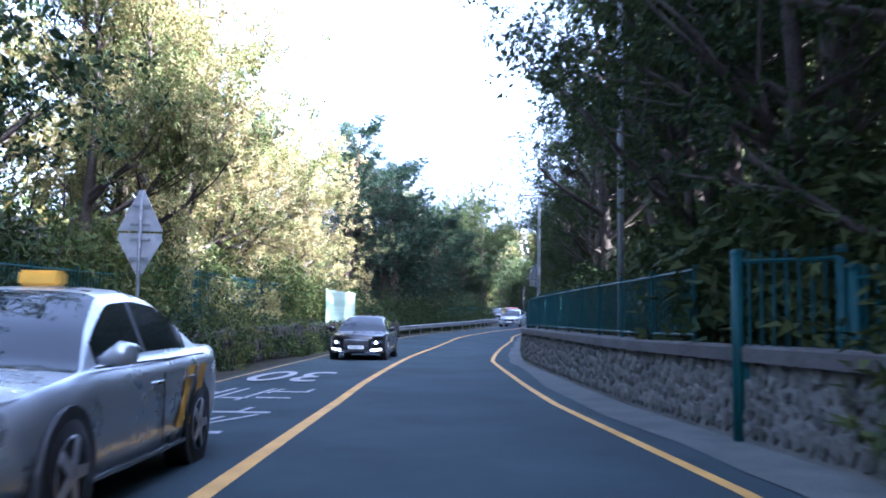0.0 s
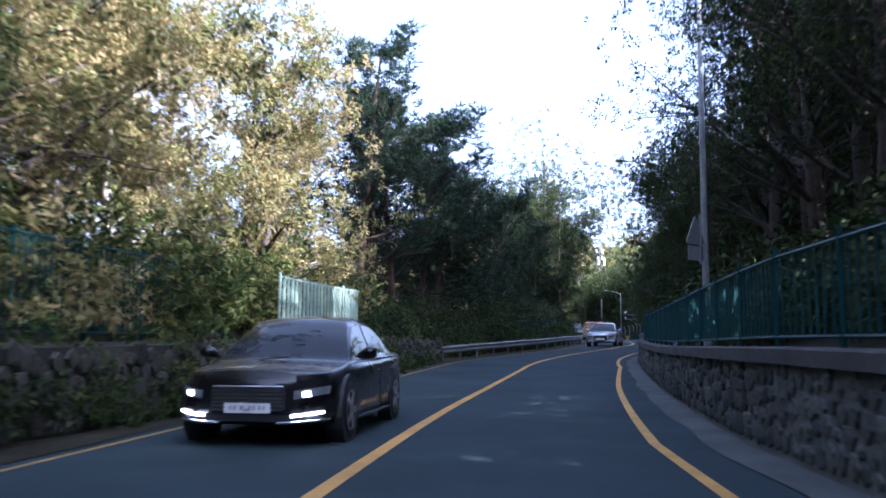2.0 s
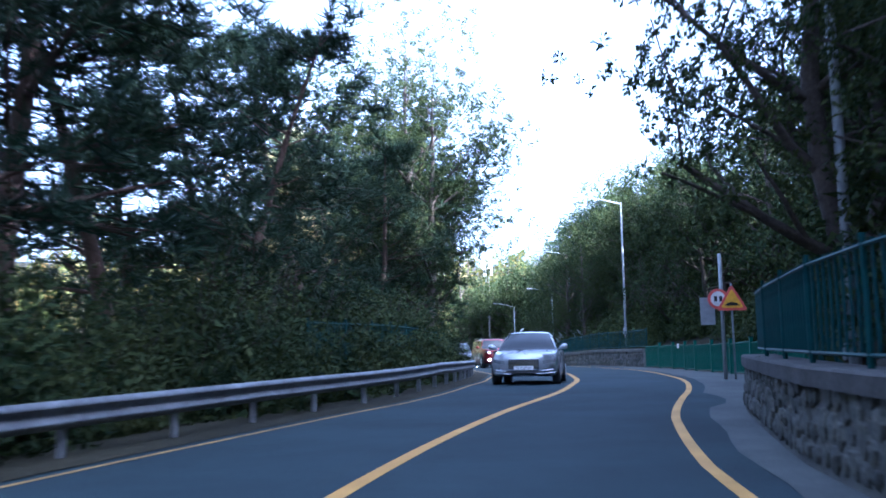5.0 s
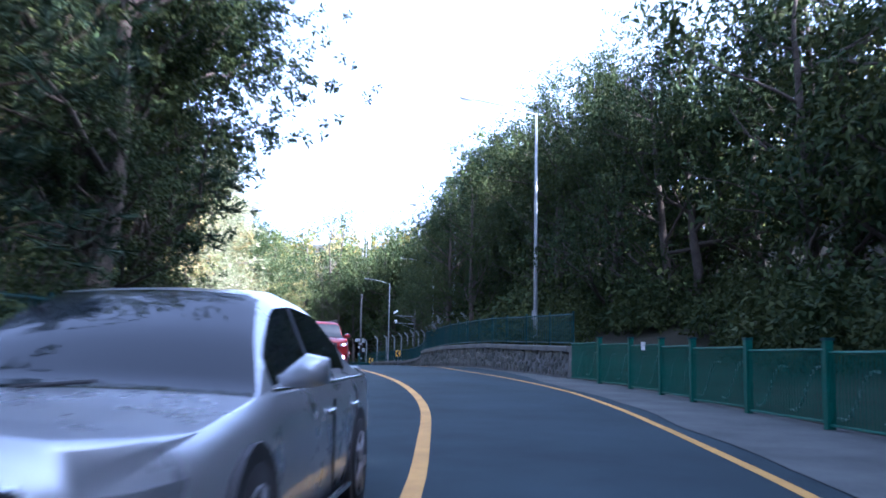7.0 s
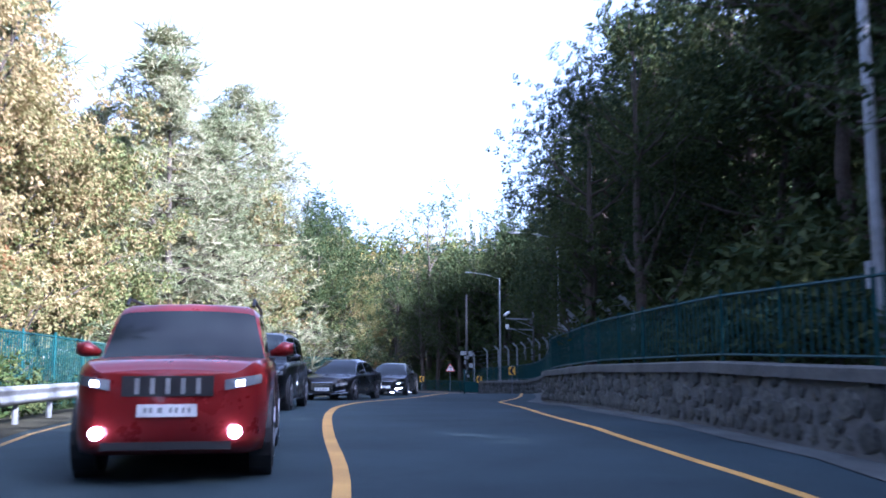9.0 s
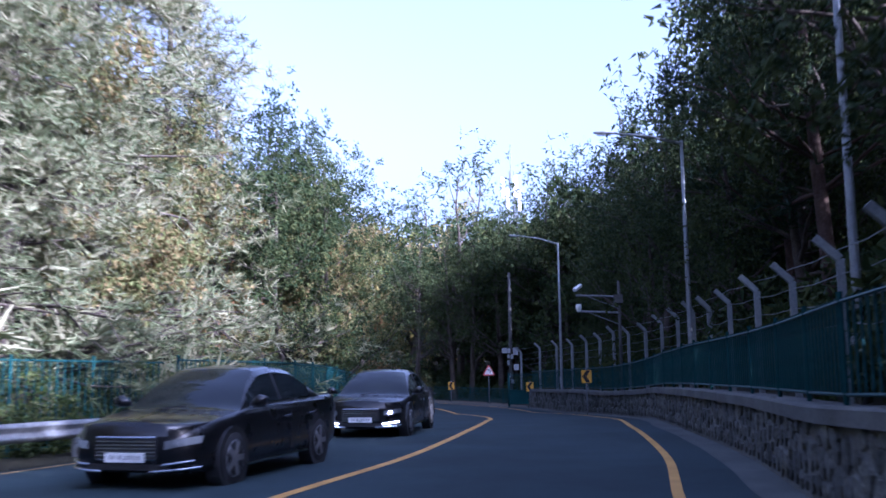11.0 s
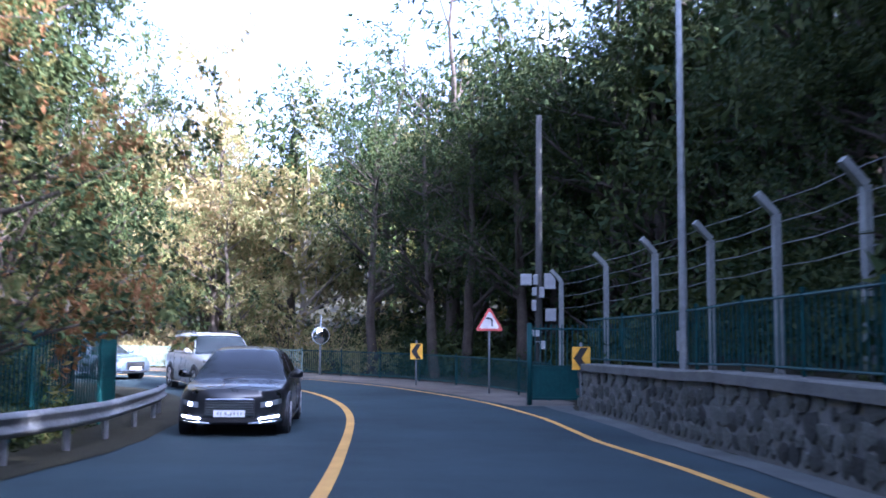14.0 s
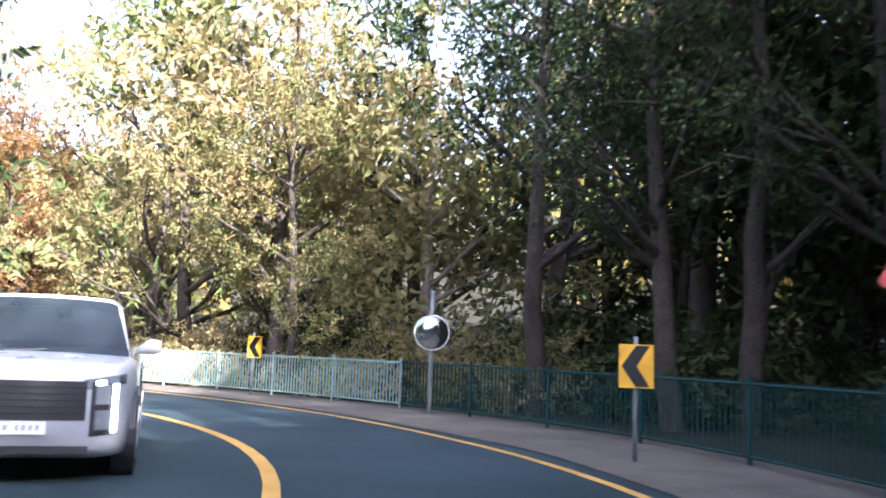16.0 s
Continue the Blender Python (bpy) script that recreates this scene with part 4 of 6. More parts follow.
for kinds in (KINDS, LIGHT, BUSHES):
    for n, key in enumerate(kinds):
        if (id(kinds), key) not in PLACED:
            p = beside(70 + 6 * n, -22)
            plant(kinds, key, p.x, p.y, 1.2)


def far_woods():
    """Distant wooded slopes, past counting: clumps of leaves over the far ground."""
    rng = random.Random(77)
    verts, faces = [], []
    for _ in range(4200):
        a, r = rng.uniform(-math.pi, math.pi), 20 + 300 * rng.uniform(0, 1) ** 1.3
        x, y = 10 + r * math.sin(a), 95 + r * math.cos(a)
        if locate(x, y)[2] < 27:
            continue
        z, h, w = ground_z(x, y), rng.uniform(6, 11), rng.uniform(2.4, 4.2)
        for _ in range(16):
            p = Vector((rng.gauss(0, 0.45), rng.gauss(0, 0.45), rng.uniform(0.12, 1)))
            c = Vector((x + p.x * w * (1.25 - p.z * 0.6), y + p.y * w * (1.25 - p.z * 0.6), z + p.z * h))
            leaf_spray(rng, verts, faces, c, 1.6, 3)
    ob = new("far_woods", mesh_of("far_woods", verts, faces, M["leaf_far"]))
    return tagged(ob, "hazy mixed autumn woods on the distant slopes", "woods", kind="stuff")


M["leaf_far"] = leaf_material("far_leaves", [(0.035, 0.055, 0.018), (0.06, 0.085, 0.025), (0.11, 0.12, 0.035), (0.17, 0.12, 0.035)], 0.4)
far_woods()


# ---- poles, lamps and signs ----
def street_lamp(x, y, z0, top, reach, turn, label, rise=0.25, head_tilt=0.1):
    """Lamp post with one arm over the road; turn: the way the arm points, from +x."""
    o = empty("street_lamp", (x, y, z0), turn)
    h = top - z0
    bm = bmesh.new()
    tube(bm, [(0, 0, -0.4), (0, 0, 0.6), (0, 0, h * 0.6), (0, 0, h)], [0.085, 0.08, 0.062, 0.045], 10)
    part("post", bm, M["pole_grey"], o, smooth=True)
    bm = bmesh.new()
    tube(bm, [(0, 0, h - 0.08), (reach * 0.5, 0, h + rise * 0.6), (reach, 0, h + rise)], [0.045, 0.04, 0.032], 8)
    part("arm", bm, M["pole_grey"], o, smooth=True)
    bm = bmesh.new()
    pts = [(reach - 0.1 + 0.72 * t, 0, h + rise + 0.01 + head_tilt * 0.3 * t) for t in (0, 0.25, 0.6, 0.9, 1)]
    tube(bm, pts, [0.04, 0.085, 0.11, 0.08, 0.03], 10)
    for v in bm.verts:
        v.co.z = h + rise + (v.co.z - h - rise) * 0.55
    head = part("lamp_head", bm, M["galvanised"], o, "flat grey lamp head", True)
    bm = bmesh.new()
    box(bm, reach + 0.1, reach + 0.5, -0.07, 0.07, h + rise - 0.055, h + rise - 0.035)
    part("lens", bm, M["lamp_off"], head)
    bm = bmesh.new()
    box(bm, -0.09, 0.09, -0.15, -0.06, 0.9, 1.25)
    part("service_box", bm, M["box_grey"], o)
    return tagged(o, label, "street lamp", "street lamps")


LAMP = "grey steel street lamp with one arm over the road"
street_lamp(4.2, 39.5, 0.15, 9.35, 1.0, math.pi, LAMP)
street_lamp(8.15, 64.4, 0.75, 10.0, 2.3, math.pi, LAMP)
street_lamp(16.48, 107.5, 2.9, 11.9, 2.6, math.pi + 0.15, LAMP)
street_lamp(18.0, 132.0, 2.4, 11.9, 2.6, math.pi + 0.1, LAMP)
street_lamp(18.62, 144.0, 2.2, 9.67, 2.0, math.pi, LAMP)
street_lamp(17.93, 167.2, 1.2, 9.79, 2.1, math.pi, LAMP, 0.4)


def pole(x, y, z0, z1, r, mat, label, name="utility_pole"):
    bm = bmesh.new()
    tube(bm, [(0, 0, -0.4), (0, 0, (z1 - z0) / 2), (0, 0, z1 - z0)], [r, r * 0.92, r * 0.8], 10)
    o = empty(name, (x, y, z0))
    part("shaft", bm, mat, o, smooth=True)
    for h in (1.6, 1.9):
        bm = bmesh.new()
        tube(bm, [(0, 0, h), (0, 0, h + 0.05)], r * 1.06, 10)
        part("band", bm, M["galvanised"], o)
    return tagged(o, label, "pole", "utility poles")


pole(3.78, 19.2, 0.8, 9.0, 0.075, M["pole_grey"], "slim grey steel pole rising among the trees")
pole(16.2, 180.35, 0.5, 9.5, 0.12, M["dark_concrete"], "concrete utility pole carrying grey equipment cabinets")


def sign_base(name, x, y, z0, height, turn, r=0.03, mat="galvanised"):
    o = empty(name, (x, y, z0), turn)
    bm = bmesh.new()
    tube(bm, [(0, 0, -0.25), (0, 0, height)], r, 8)
    part("post", bm, M[mat], o, smooth=True)
    return o


def chevron_sign(x, y, z0, top, turn, w=0.43, h=0.54):
    """Yellow board with a black chevron that points along -x."""
    o = sign_base("chevron_sign", x, y, z0, top + 0.1, turn)
    bm = bmesh.new()
    slab(bm, [(-w / 2, top - h), (w / 2, top - h), (w / 2, top), (-w / 2, top)], -0.055, -0.035)
    board = part("board", bm, M["sign_yellow"], o, "yellow reflective board")
    a, m = w * 0.44, top - h / 2
    bm = bmesh.new()
    slab(bm, [(-a, m), (-a + w * 0.42, m + h * 0.47), (a * 0.86, m + h * 0.47), (-a + w * 0.45, m), (a * 0.86, m - h * 0.47), (-a + w * 0.42, m - h * 0.47)][::-1], -0.061, -0.057)
    part("chevron", bm, M["sign_black"], board)
    bm = bmesh.new()
    box(bm, -0.06, 0.06, -0.035, 0.03, top - h * 0.3, top - h * 0.24)
    box(bm, -0.06, 0.06, -0.035, 0.03, top - h * 0.78, top - h * 0.72)
    part("clamp", bm, M["galvanised"], o)
    return tagged(o, "yellow chevron bend marker with a black arrow on a thin post", "road sign", "chevron signs")


chevron_sign(17.62, 156.9, 0.95, 1.9, 0.0)
chevron_sign(16.72, 172.7, 0.5, 1.58, 0.1)
chevron_sign(12.1, 182.6, 0.5, 1.5, 0.25)
for k in (192.0, 197.5):
    p = beside(k, wall_off(k) - 0.5)
    chevron_sign(p.x, p.y, p.z, 1.5, along(k))


def triangle(bm, w, z, y0, y1, grow_by=0.0):
    h = w * 0.88
    pts = []
    for cx, cz, a0 in ((-w / 2 + 0.06, z + 0.05, 150), (w / 2 - 0.06, z + 0.05, 270), (0, z + h - 0.08, 30)):
        for t in range(4):
            a = radians(a0 + t * 40)
            pts.append((cx + 0.05 * math.cos(a), cz + 0.05 * math.sin(a)))
    c = (0, z + h * 0.38)
    slab(bm, [(c[0] + (px - c[0]) * (1 - grow_by), c[1] + (pz - c[1]) * (1 - grow_by)) for px, pz in pts], y0, y1)


def warning_sign(x, y, z0, low, turn, face, label, w=0.9, post=None):
    o = sign_base("warning_sign", x, y, z0, post or low + w * 0.8, turn)
    bm = bmesh.new()
    triangle(bm, w, low, -0.05, -0.035)
    board = part("rim", bm, M["sign_red"], o, "faded red border")
    bm = bmesh.new()
    triangle(bm, w, low, -0.056, -0.052, 0.26)
    part("face", bm, M[face], board)
    return tagged(o, label, "road sign", "warning signs"), board


bend, board = warning_sign(14.6, 178.9, 0.55, 1.9, 0.1, "sign_white", "white and red triangular bend warning sign on a thin post", 0.82)
bm = bmesh.new()
box(bm, 0.055, 0.10, -0.062, -0.058, 2.04, 2.24)
slab(bm, [(0.10, 2.22), (0.065, 2.285), (-0.02, 2.30), (-0.02, 2.255), (0.035, 2.245), (0.055, 2.20)], -0.062, -0.058)
slab(bm, [(-0.02, 2.33), (-0.14, 2.285), (-0.02, 2.225)], -0.062, -0.058)
part("arrow", bm, M["sign_black"], board, "black left-turn arrow")

hump, board = warning_sign(12.1, 78.8, 1.15, 2.1, -0.1, "sign_yellow", "yellow speed hump sign with a red border", 0.85, 2.9)
bm = bmesh.new()
slab(bm, [(-0.22, 2.24), (0.22, 2.24), (0.14, 2.31), (0.05, 2.34), (-0.05, 2.34), (-0.14, 2.31)][::-1], -0.062, -0.058)
part("hump_symbol", bm, M["sign_black"], board)
limit = sign_base("speed_limit_sign", 11.86, 78.95, 1.1, 3.85, -0.1, 0.055, "pole_grey")
bm = bmesh.new()
ring = lambda r, cx, cz: [(cx + r * math.cos(t * math.pi / 12), cz + r * math.sin(t * math.pi / 12)) for t in range(24)]
slab(bm, ring(0.3, -0.12, 2.5)[::-1], -0.085, -0.07)
disc = part("rim", bm, M["sign_red"], limit)
bm = bmesh.new()
slab(bm, ring(0.22, -0.12, 2.5)[::-1], -0.092, -0.088)
part("face", bm, M["sign_white"], disc)
bm = bmesh.new()
box(bm, -0.24, -0.15, -0.097, -0.094, 2.42, 2.58)
box(bm, -0.09, 0.0, -0.097, -0.094, 2.42, 2.58)
part("mark", bm, M["sign_black"], disc)
bm = bmesh.new()
box(bm, -0.62, -0.2, 0.03, 0.06, 1.75, 2.55)
part("back_plate", bm, M["sign_grey"], limit, "grey back of another plate")
tagged(limit, "round white speed limit sign with red rim on a pole", "road sign", "round signs")


def double_back(x, y, z0, turn):
    """Two triangular plates seen from behind, one upright and one inverted."""
    o = sign_base("road_sign", x, y, z0, 3.5, turn, 0.035)
    for name, pts in (("upper_plate", [(-0.42, 2.72), (0.42, 2.72), (0.05, 3.5), (-0.05, 3.5)]), ("lower_plate", [(-0.06, 1.9), (0.06, 1.9), (0.41, 2.55), (0.39, 2.68), (-0.39, 2.68), (-0.41, 2.55)])):
        bm = bmesh.new()
        slab(bm, pts[::-1], 0.04, 0.055)
        part(name, bm, M["sign_grey"], o)
    for z in (2.2, 2.56, 2.84, 3.2):
        bm = bmesh.new()
        box(bm, -0.18, 0.18, -0.01, 0.04, z - 0.02, z + 0.02)
        part("bracket", bm, M["galvanised"], o)
    return tagged(o, "grey back of two triangular road signs on one post", "road sign", "signs seen from behind")


double_back(-5.75, 17.1, 0.2, 0.12)
bk = empty("road_sign", (3.95, 39.2, 0.15), 0.8)
bm = bmesh.new()
triangle(bm, 0.7, 3.15, 0.0, 0.015)
part("upper_plate", bm, M["sign_grey"], bk)
bm = bmesh.new()
box(bm, -0.28, 0.28, 0.0, 0.015, 2.82, 3.12)
part("lower_plate", bm, M["sign_grey"], bk)
bm = bmesh.new()
tube(bm, [(0.12, -0.03, 2.75), (0.12, -0.03, 3.8)], 0.025, 8)
part("post", bm, M["galvanised"], bk)
bm = bmesh.new()
tube(bm, [(0.12, -0.03, 3.3), (0.33, 0.2, 3.42)], 0.018, 6)
part("bracket", bm, M["galvanised"], bk)
tagged(bk, "grey back of a triangular road sign clamped to a lamp post", "road sign", "signs seen from behind")


# camera mast on the wall
cc = empty("surveillance_camera_mast", (18.95, 155.9, 2.2))
bm = bmesh.new()
tube(bm, [(0, 0, -0.4), (0, 0, 4.4)], [0.075, 0.06], 10)
part("post", bm, M["dark_concrete"], cc, smooth=True)
for h, ln in ((3.72, 1.85), (3.05, 1.8)):
    bm = bmesh.new()
    tube(bm, [(0, 0, h), (-ln, -0.2, h + 0.06)], 0.045, 8)
    arm = part("arm", bm, M["galvanised"], cc)
    bm = bmesh.new()
    tube(bm, [(0, 0, h - 0.5), (-ln * 0.75, -0.15, h + 0.02)], 0.02, 6)
    part("brace", bm, M["galvanised"], arm)
bm = bmesh.new()
tube(bm, [(-1.95, -0.45, 3.98), (-1.6, 0.05, 4.22)], [0.09, 0.09], 4)
part("camera_housing", bm, M["sign_white"], cc, "white slanted camera housing")
bm = bmesh.new()
tube(bm, [(-1.75, -0.2, 3.1), (-1.75, -0.2, 3.22), (-1.75, -0.2, 3.3)], [0.06, 0.12, 0.13], 12)
tube(bm, [(-1.75, -0.2, 3.3), (-1.75, -0.2, 3.4)], [0.12, 0.11], 12)
part("dome_camera", bm, M["sign_white"], cc, "white dome camera")
bm = bmesh.new()
box(bm, -0.25, 0.12, -0.2, 0.02, 3.45, 3.8)
part("control_box", bm, M["dark_concrete"], cc)
tagged(cc, "surveillance camera mast with two braced arms", "camera mast")

# cabinets on the pole at the bend
for i, (dx, z, w, h) in enumerate(((-0.42, 4.1, 0.36, 0.36), (-0.12, 4.1, 0.16, 0.32), (0.33, 4.05, 0.36, 0.5), (-0.16, 3.72, 0.14, 0.26), (0.08, 3.7, 0.16, 0.34), (-0.17, 3.28, 0.14, 0.34), (0.36, 2.98, 0.34, 0.4), (-0.12, 2.42, 0.24, 0.26), (0.1, 2.02, 0.18, 0.26))):
    c = empty("equipment_cabinet", (16.2 + dx, 180.15, z - h / 2))
    bm = bmesh.new()
    box(bm, -w / 2, w / 2, -0.11, 0.09, 0, h)
    bmesh.ops.bevel(bm, geom=bm.edges[:], offset=0.012, segments=1, affect="EDGES")
    part("case", bm, M["box_grey"], c)
    bm = bmesh.new()
    box(bm, -w / 2 + 0.02, w / 2 - 0.02, -0.118, -0.112, 0.02, h - 0.02)
    part("door", bm, M["box_grey"], c)
    tagged(c, "small grey equipment cabinet strapped to the utility pole", "cabinet", "cabinets on the pole")

# traffic mirror on the outside of the bend
mr = sign_base("traffic_mirror", 7.55, 189.25, 0.5, 2.6, 0.35, 0.045, "pole_grey")
bm = bmesh.new()
prof = [(0.35, 0.0), (0.31, -0.04), (0.23, -0.075), (0.12, -0.095), (0.0, -0.10)]
rows = [[bm.verts.new((r * math.cos(a), -0.06 + d, 1.72 + r * math.sin(a))) for a in (2 * math.pi * i / 24 for i in range(24))] for r, d in prof[:-1]]
tip = bm.verts.new((0, -0.16, 1.72))
for a, b in zip(rows, rows[1:]):
    for i in range(24):
        bm.faces.new((a[i], a[(i + 1) % 24], b[(i + 1) % 24], b[i]))
for i in range(24):
    bm.faces.new((rows[-1][i], rows[-1][(i + 1) % 24], tip))
part("mirror_face", bm, M["mirror"], mr, "convex round mirror face", True)
bm = bmesh.new()
slab(bm, [(0.375 * math.cos(t * math.pi / 12), 1.72 + 0.375 * math.sin(t * math.pi / 12)) for t in range(24)][::-1], -0.058, -0.02)
part("frame", bm, M["sign_white"], mr, "pale worn rim")
tagged(mr, "round convex traffic mirror on a grey post", "traffic mirror")

# antenna mast far up the slope
am = empty("antenna_mast", (18.1, 200, 9.0))
bm = bmesh.new()
for a in range(3):
    tube(bm, [(0.5 * math.cos(a * 2.09), 0.5 * math.sin(a * 2.09), -6), (0.25 * math.cos(a * 2.09), 0.25 * math.sin(a * 2.09), 12)], 0.05, 6)
tube(bm, [(0, 0, 11), (0, 0, 14.5)], 0.06, 6)
part("mast", bm, M["galvanised"], am)
for i in range(6):
    bm = bmesh.new()
    a = i * 1.047
    box(bm, 0.75 * math.cos(a) - 0.15, 0.75 * math.cos(a) + 0.15, 0.75 * math.sin(a) - 0.08, 0.75 * math.sin(a) + 0.08, 8.2 + (i % 2) * 1.2, 10.2 + (i % 2) * 1.2)
    part("antenna_panel", bm, M["sign_white"], am)
tagged(am, "steel antenna mast with white panels above the trees", "antenna mast")


# ---- white concrete fence posts with cranked tops ----
def cranked_post(x, y, z0, top, turn):
    o = empty("concrete_post", (x, y, z0), turn)
    h = top - z0
    bm = bmesh.new()
    for a, b in zip([(0, -0.3), (0, h - 0.32)], [(0, h - 0.32), (-0.32, h)]):
        d = Vector((b[0] - a[0], 0, b[1] - a[1])).normalized()
        n = Vector((d.z, 0, -d.x)) * 0.055
        vs = []
        for p in (a, b):
            for s, yy in ((1, -0.06), (1, 0.06), (-1, 0.06), (-1, -0.06)):
                vs.append(bm.verts.new((p[0] + n.x * s, yy, p[1] + n.z * s)))
        for q in ((0, 1, 2, 3), (7, 6, 5, 4), (0, 4, 5, 1), (1, 5, 6, 2), (2, 6, 7, 3), (3, 7, 4, 0)):
            bm.faces.new([vs[i] for i in q])
    part("shaft", bm, M["post_concrete"], o)
    return tagged(o, "pale concrete fence post with a cranked top", "fence post", "cranked concrete posts")


rngp = random.Random(5)
last = None
for i in range(22):
    k = 118.0 + i * 2.75
    p = beside(k, wall_off(k) + 1.15)
    top = float(np.interp(k, (118, 140, 150, 158, 168, 178), (4.5, 4.9, 4.85, 4.75, 4.55, 4.2)))
    if k < 178:
        cranked_post(p.x, p.y, p.z + 0.6, top + rngp.uniform(-0.1, 0.1), along(k) + rngp.uniform(-0.15, 0.15))
        if last is not None:
            w = empty("barbed_wire", last)
            d = Vector((p.x, p.y, top)) - last
            for h in (-0.1, -0.45, -0.8, -1.15):
                bm = bmesh.new()
                tube(bm, [(0, 0, h), d * 0.5 + Vector((0, 0, h - 0.04)), d + Vector((0, 0, h))], 0.008, 4)
                part("strand", bm, M["galvanised"], w)
            tagged(w, "rusty wire strands between the concrete posts", "wire", "wires between posts")
        last = Vector((p.x, p.y, top))


# ---- gates and green posts ----
def vine_gate(k0, k1, height, label, panel=True):
    """Green gate leaf of close mesh with curling ironwork between square posts."""
    a, b = beside(k0, wall_off(k0)), beside(k1, wall_off(k1))
    d = b - a
    o = empty("gate", a)
    turn = math.atan2(d.y, d.x)
    o.rotation_euler = (0, 0, turn)
    L = math.hypot(d.x, d.y)
    for x in (0.0,):
        bm = bmesh.new()
        box(bm, x - 0.06, x + 0.06, -0.06, 0.06, -0.15, height + 0.1)
        part("post", bm, M["gate_green"], o)
        bm = bmesh.new()
        box(bm, x - 0.075, x + 0.075, -0.075, 0.075, height + 0.1, height + 0.14)
        part("post_cap", bm, M["green"], o)
    for z in (0.12, height - 0.03):
        bm = bmesh.new()
        tube(bm, [(0.06, 0, z), (L - 0.06, d.z * 0, z)], 0.022, 6)
        part("rail", bm, M["gate_green"], o)
    n = int(L / 0.1)
    for i in range(1, n):
        ob = new("bar", bar_mesh(height - 0.05, 0.011, "gate_green"))
        ob.parent = o
        ob.location = (L * i / n, 0, 0)
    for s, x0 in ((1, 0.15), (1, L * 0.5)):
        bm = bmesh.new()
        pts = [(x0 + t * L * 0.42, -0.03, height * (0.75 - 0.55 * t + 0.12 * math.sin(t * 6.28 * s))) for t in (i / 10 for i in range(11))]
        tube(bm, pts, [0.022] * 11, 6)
        part("scroll", bm, M["green_faded_sunlit"], o)
    return tagged(o, label, "gate", "green gates")


GATES = (79.0, 81.7, 84.4, 87.1, 89.8, 92.3, 94.4, 96.6, 99.0, 101.4)
for a, b in zip(GATES, GATES[1:]):
    vine_gate(a, b, 1.2, "dark green steel gate panel with curling ironwork")
bm = bmesh.new()
box(bm, -0.14, 0.14, -0.01, 0.01, -0.1, 0.1)
p = beside(95.6, wall_off(95.6) - 0.03, 1.12)
nt = empty("notice_plate", p, along(95.6) + math.pi / 2)
part("plate", bm, M["sign_white"], nt)
tagged(nt, "small blank white notice plate wired to the gate", "notice", )


def tall_gate(x, y, z0, w, h, turn, label):
    o = empty("gate", (x, y, z0), turn)
    for px in (0, w):
        bm = bmesh.new()
        tube(bm, [(px, 0, -0.2), (px, 0, h)], 0.07, 10)
        part("post", bm, M["green"], o, smooth=True)
        bm = bmesh.new()
        tube(bm, [(px, 0, h), (px, 0, h + 0.04)], [0.085, 0.06], 10)
        part("post_cap", bm, M["green"], o)
    for z in (0.25, h * 0.5, h - 0.1):
        bm = bmesh.new()
        tube(bm, [(0.05, 0, z), (w - 0.05, 0, z)], 0.025, 6)
        part("rail", bm, M["green"], o)
    for i in range(1, int(w / 0.14)):
        ob = new("bar", bar_mesh(h - 0.1, 0.014, "green"))
        ob.parent = o
        ob.location = (0.14 * i, 0, 0.12)
    bm = bmesh.new()
    box(bm, 0.06, w - 0.06, -0.012, 0.0, 0.2, h * 0.5)
    part("panel", bm, M["green"], o, "solid green lower sheet")
    return tagged(o, label, "gate", "tall gates")


tall_gate(3.32, 10.2, -0.05, 1.15, 2.12, -0.75, "tall green barred steel gate standing open beside the wall")
tall_gate(4.2, 9.2, -0.05, 2.4, 1.9, -1.2, "green barred steel gate at the foot of the slope")
tall_gate(15.6, 174.4, 0.5, 2.6, 2.1, 0.15, "tall green steel gate with barred upper half")


# ---- left bank: rubble wall and the faded fence above it ----
def bank_off(k):
    return -l_off(k) - float(np.interp(k, (19, 24, 57), (1.5, 0.95, 0.75)))


bm = bmesh.new()
ks = np.arange(21, 58.3, 0.5)
rows = [[bm.verts.new(beside(k, bank_off(k) - o, z)) for o, z in ((0.0, -0.15), (0.12, float(np.interp(k, (21, 24, 50, 58), (0.7, 1.05, 1.15, 0.9)))), (1.2, float(np.interp(k, (21, 24, 50, 58), (0.75, 1.1, 1.2, 0.9)))), (1.2, -0.15))] for k in ks]
for a, b in zip(rows, rows[1:]):
    for i in range(3):
        bm.faces.new((a[i + 1], b[i + 1], b[i], a[i]))
bm.faces.new(rows[0][::-1])
bm.faces.new(rows[-1])
bank_wall = tagged(link("wall_bank", bm, M["moss"]), "low mossy rubble wall under the creeper bank", "wall", kind="structure")
rail_fence(8, 40, lambda k: -l_off(k) - 2.6, lambda k: float(np.interp(k, (8, 20, 24, 40), (0.5, 0.7, 1.1, 1.2))), 1.6, bars=0.16, label="dark fence half buried in creeper on the bank", group="fence on the left bank")
rail_fence(40, 47.5, lambda k: -l_off(k) - 1.25, lambda k: 1.1, 1.55, bars=0.3, mat="green_faded_sunlit", label="faded green and white paling fence lit by the sun", group="paling fence on the bank", bar=0.03)
rail_fence(70, 118, lambda k: -l_off(k) - 2.0, lambda k: 0.0, 1.7, bars=0.16, label="dark fence overgrown with creeper behind the guardrail", group="fence behind the guardrail")
rail_fence(118, 136, lambda k: -l_off(k) - 2.0, lambda k: 0.0, 1.7, bars=0.16, label="dark green paling fence overgrown with creeper", group="fence behind the guardrail", bar=0.012)
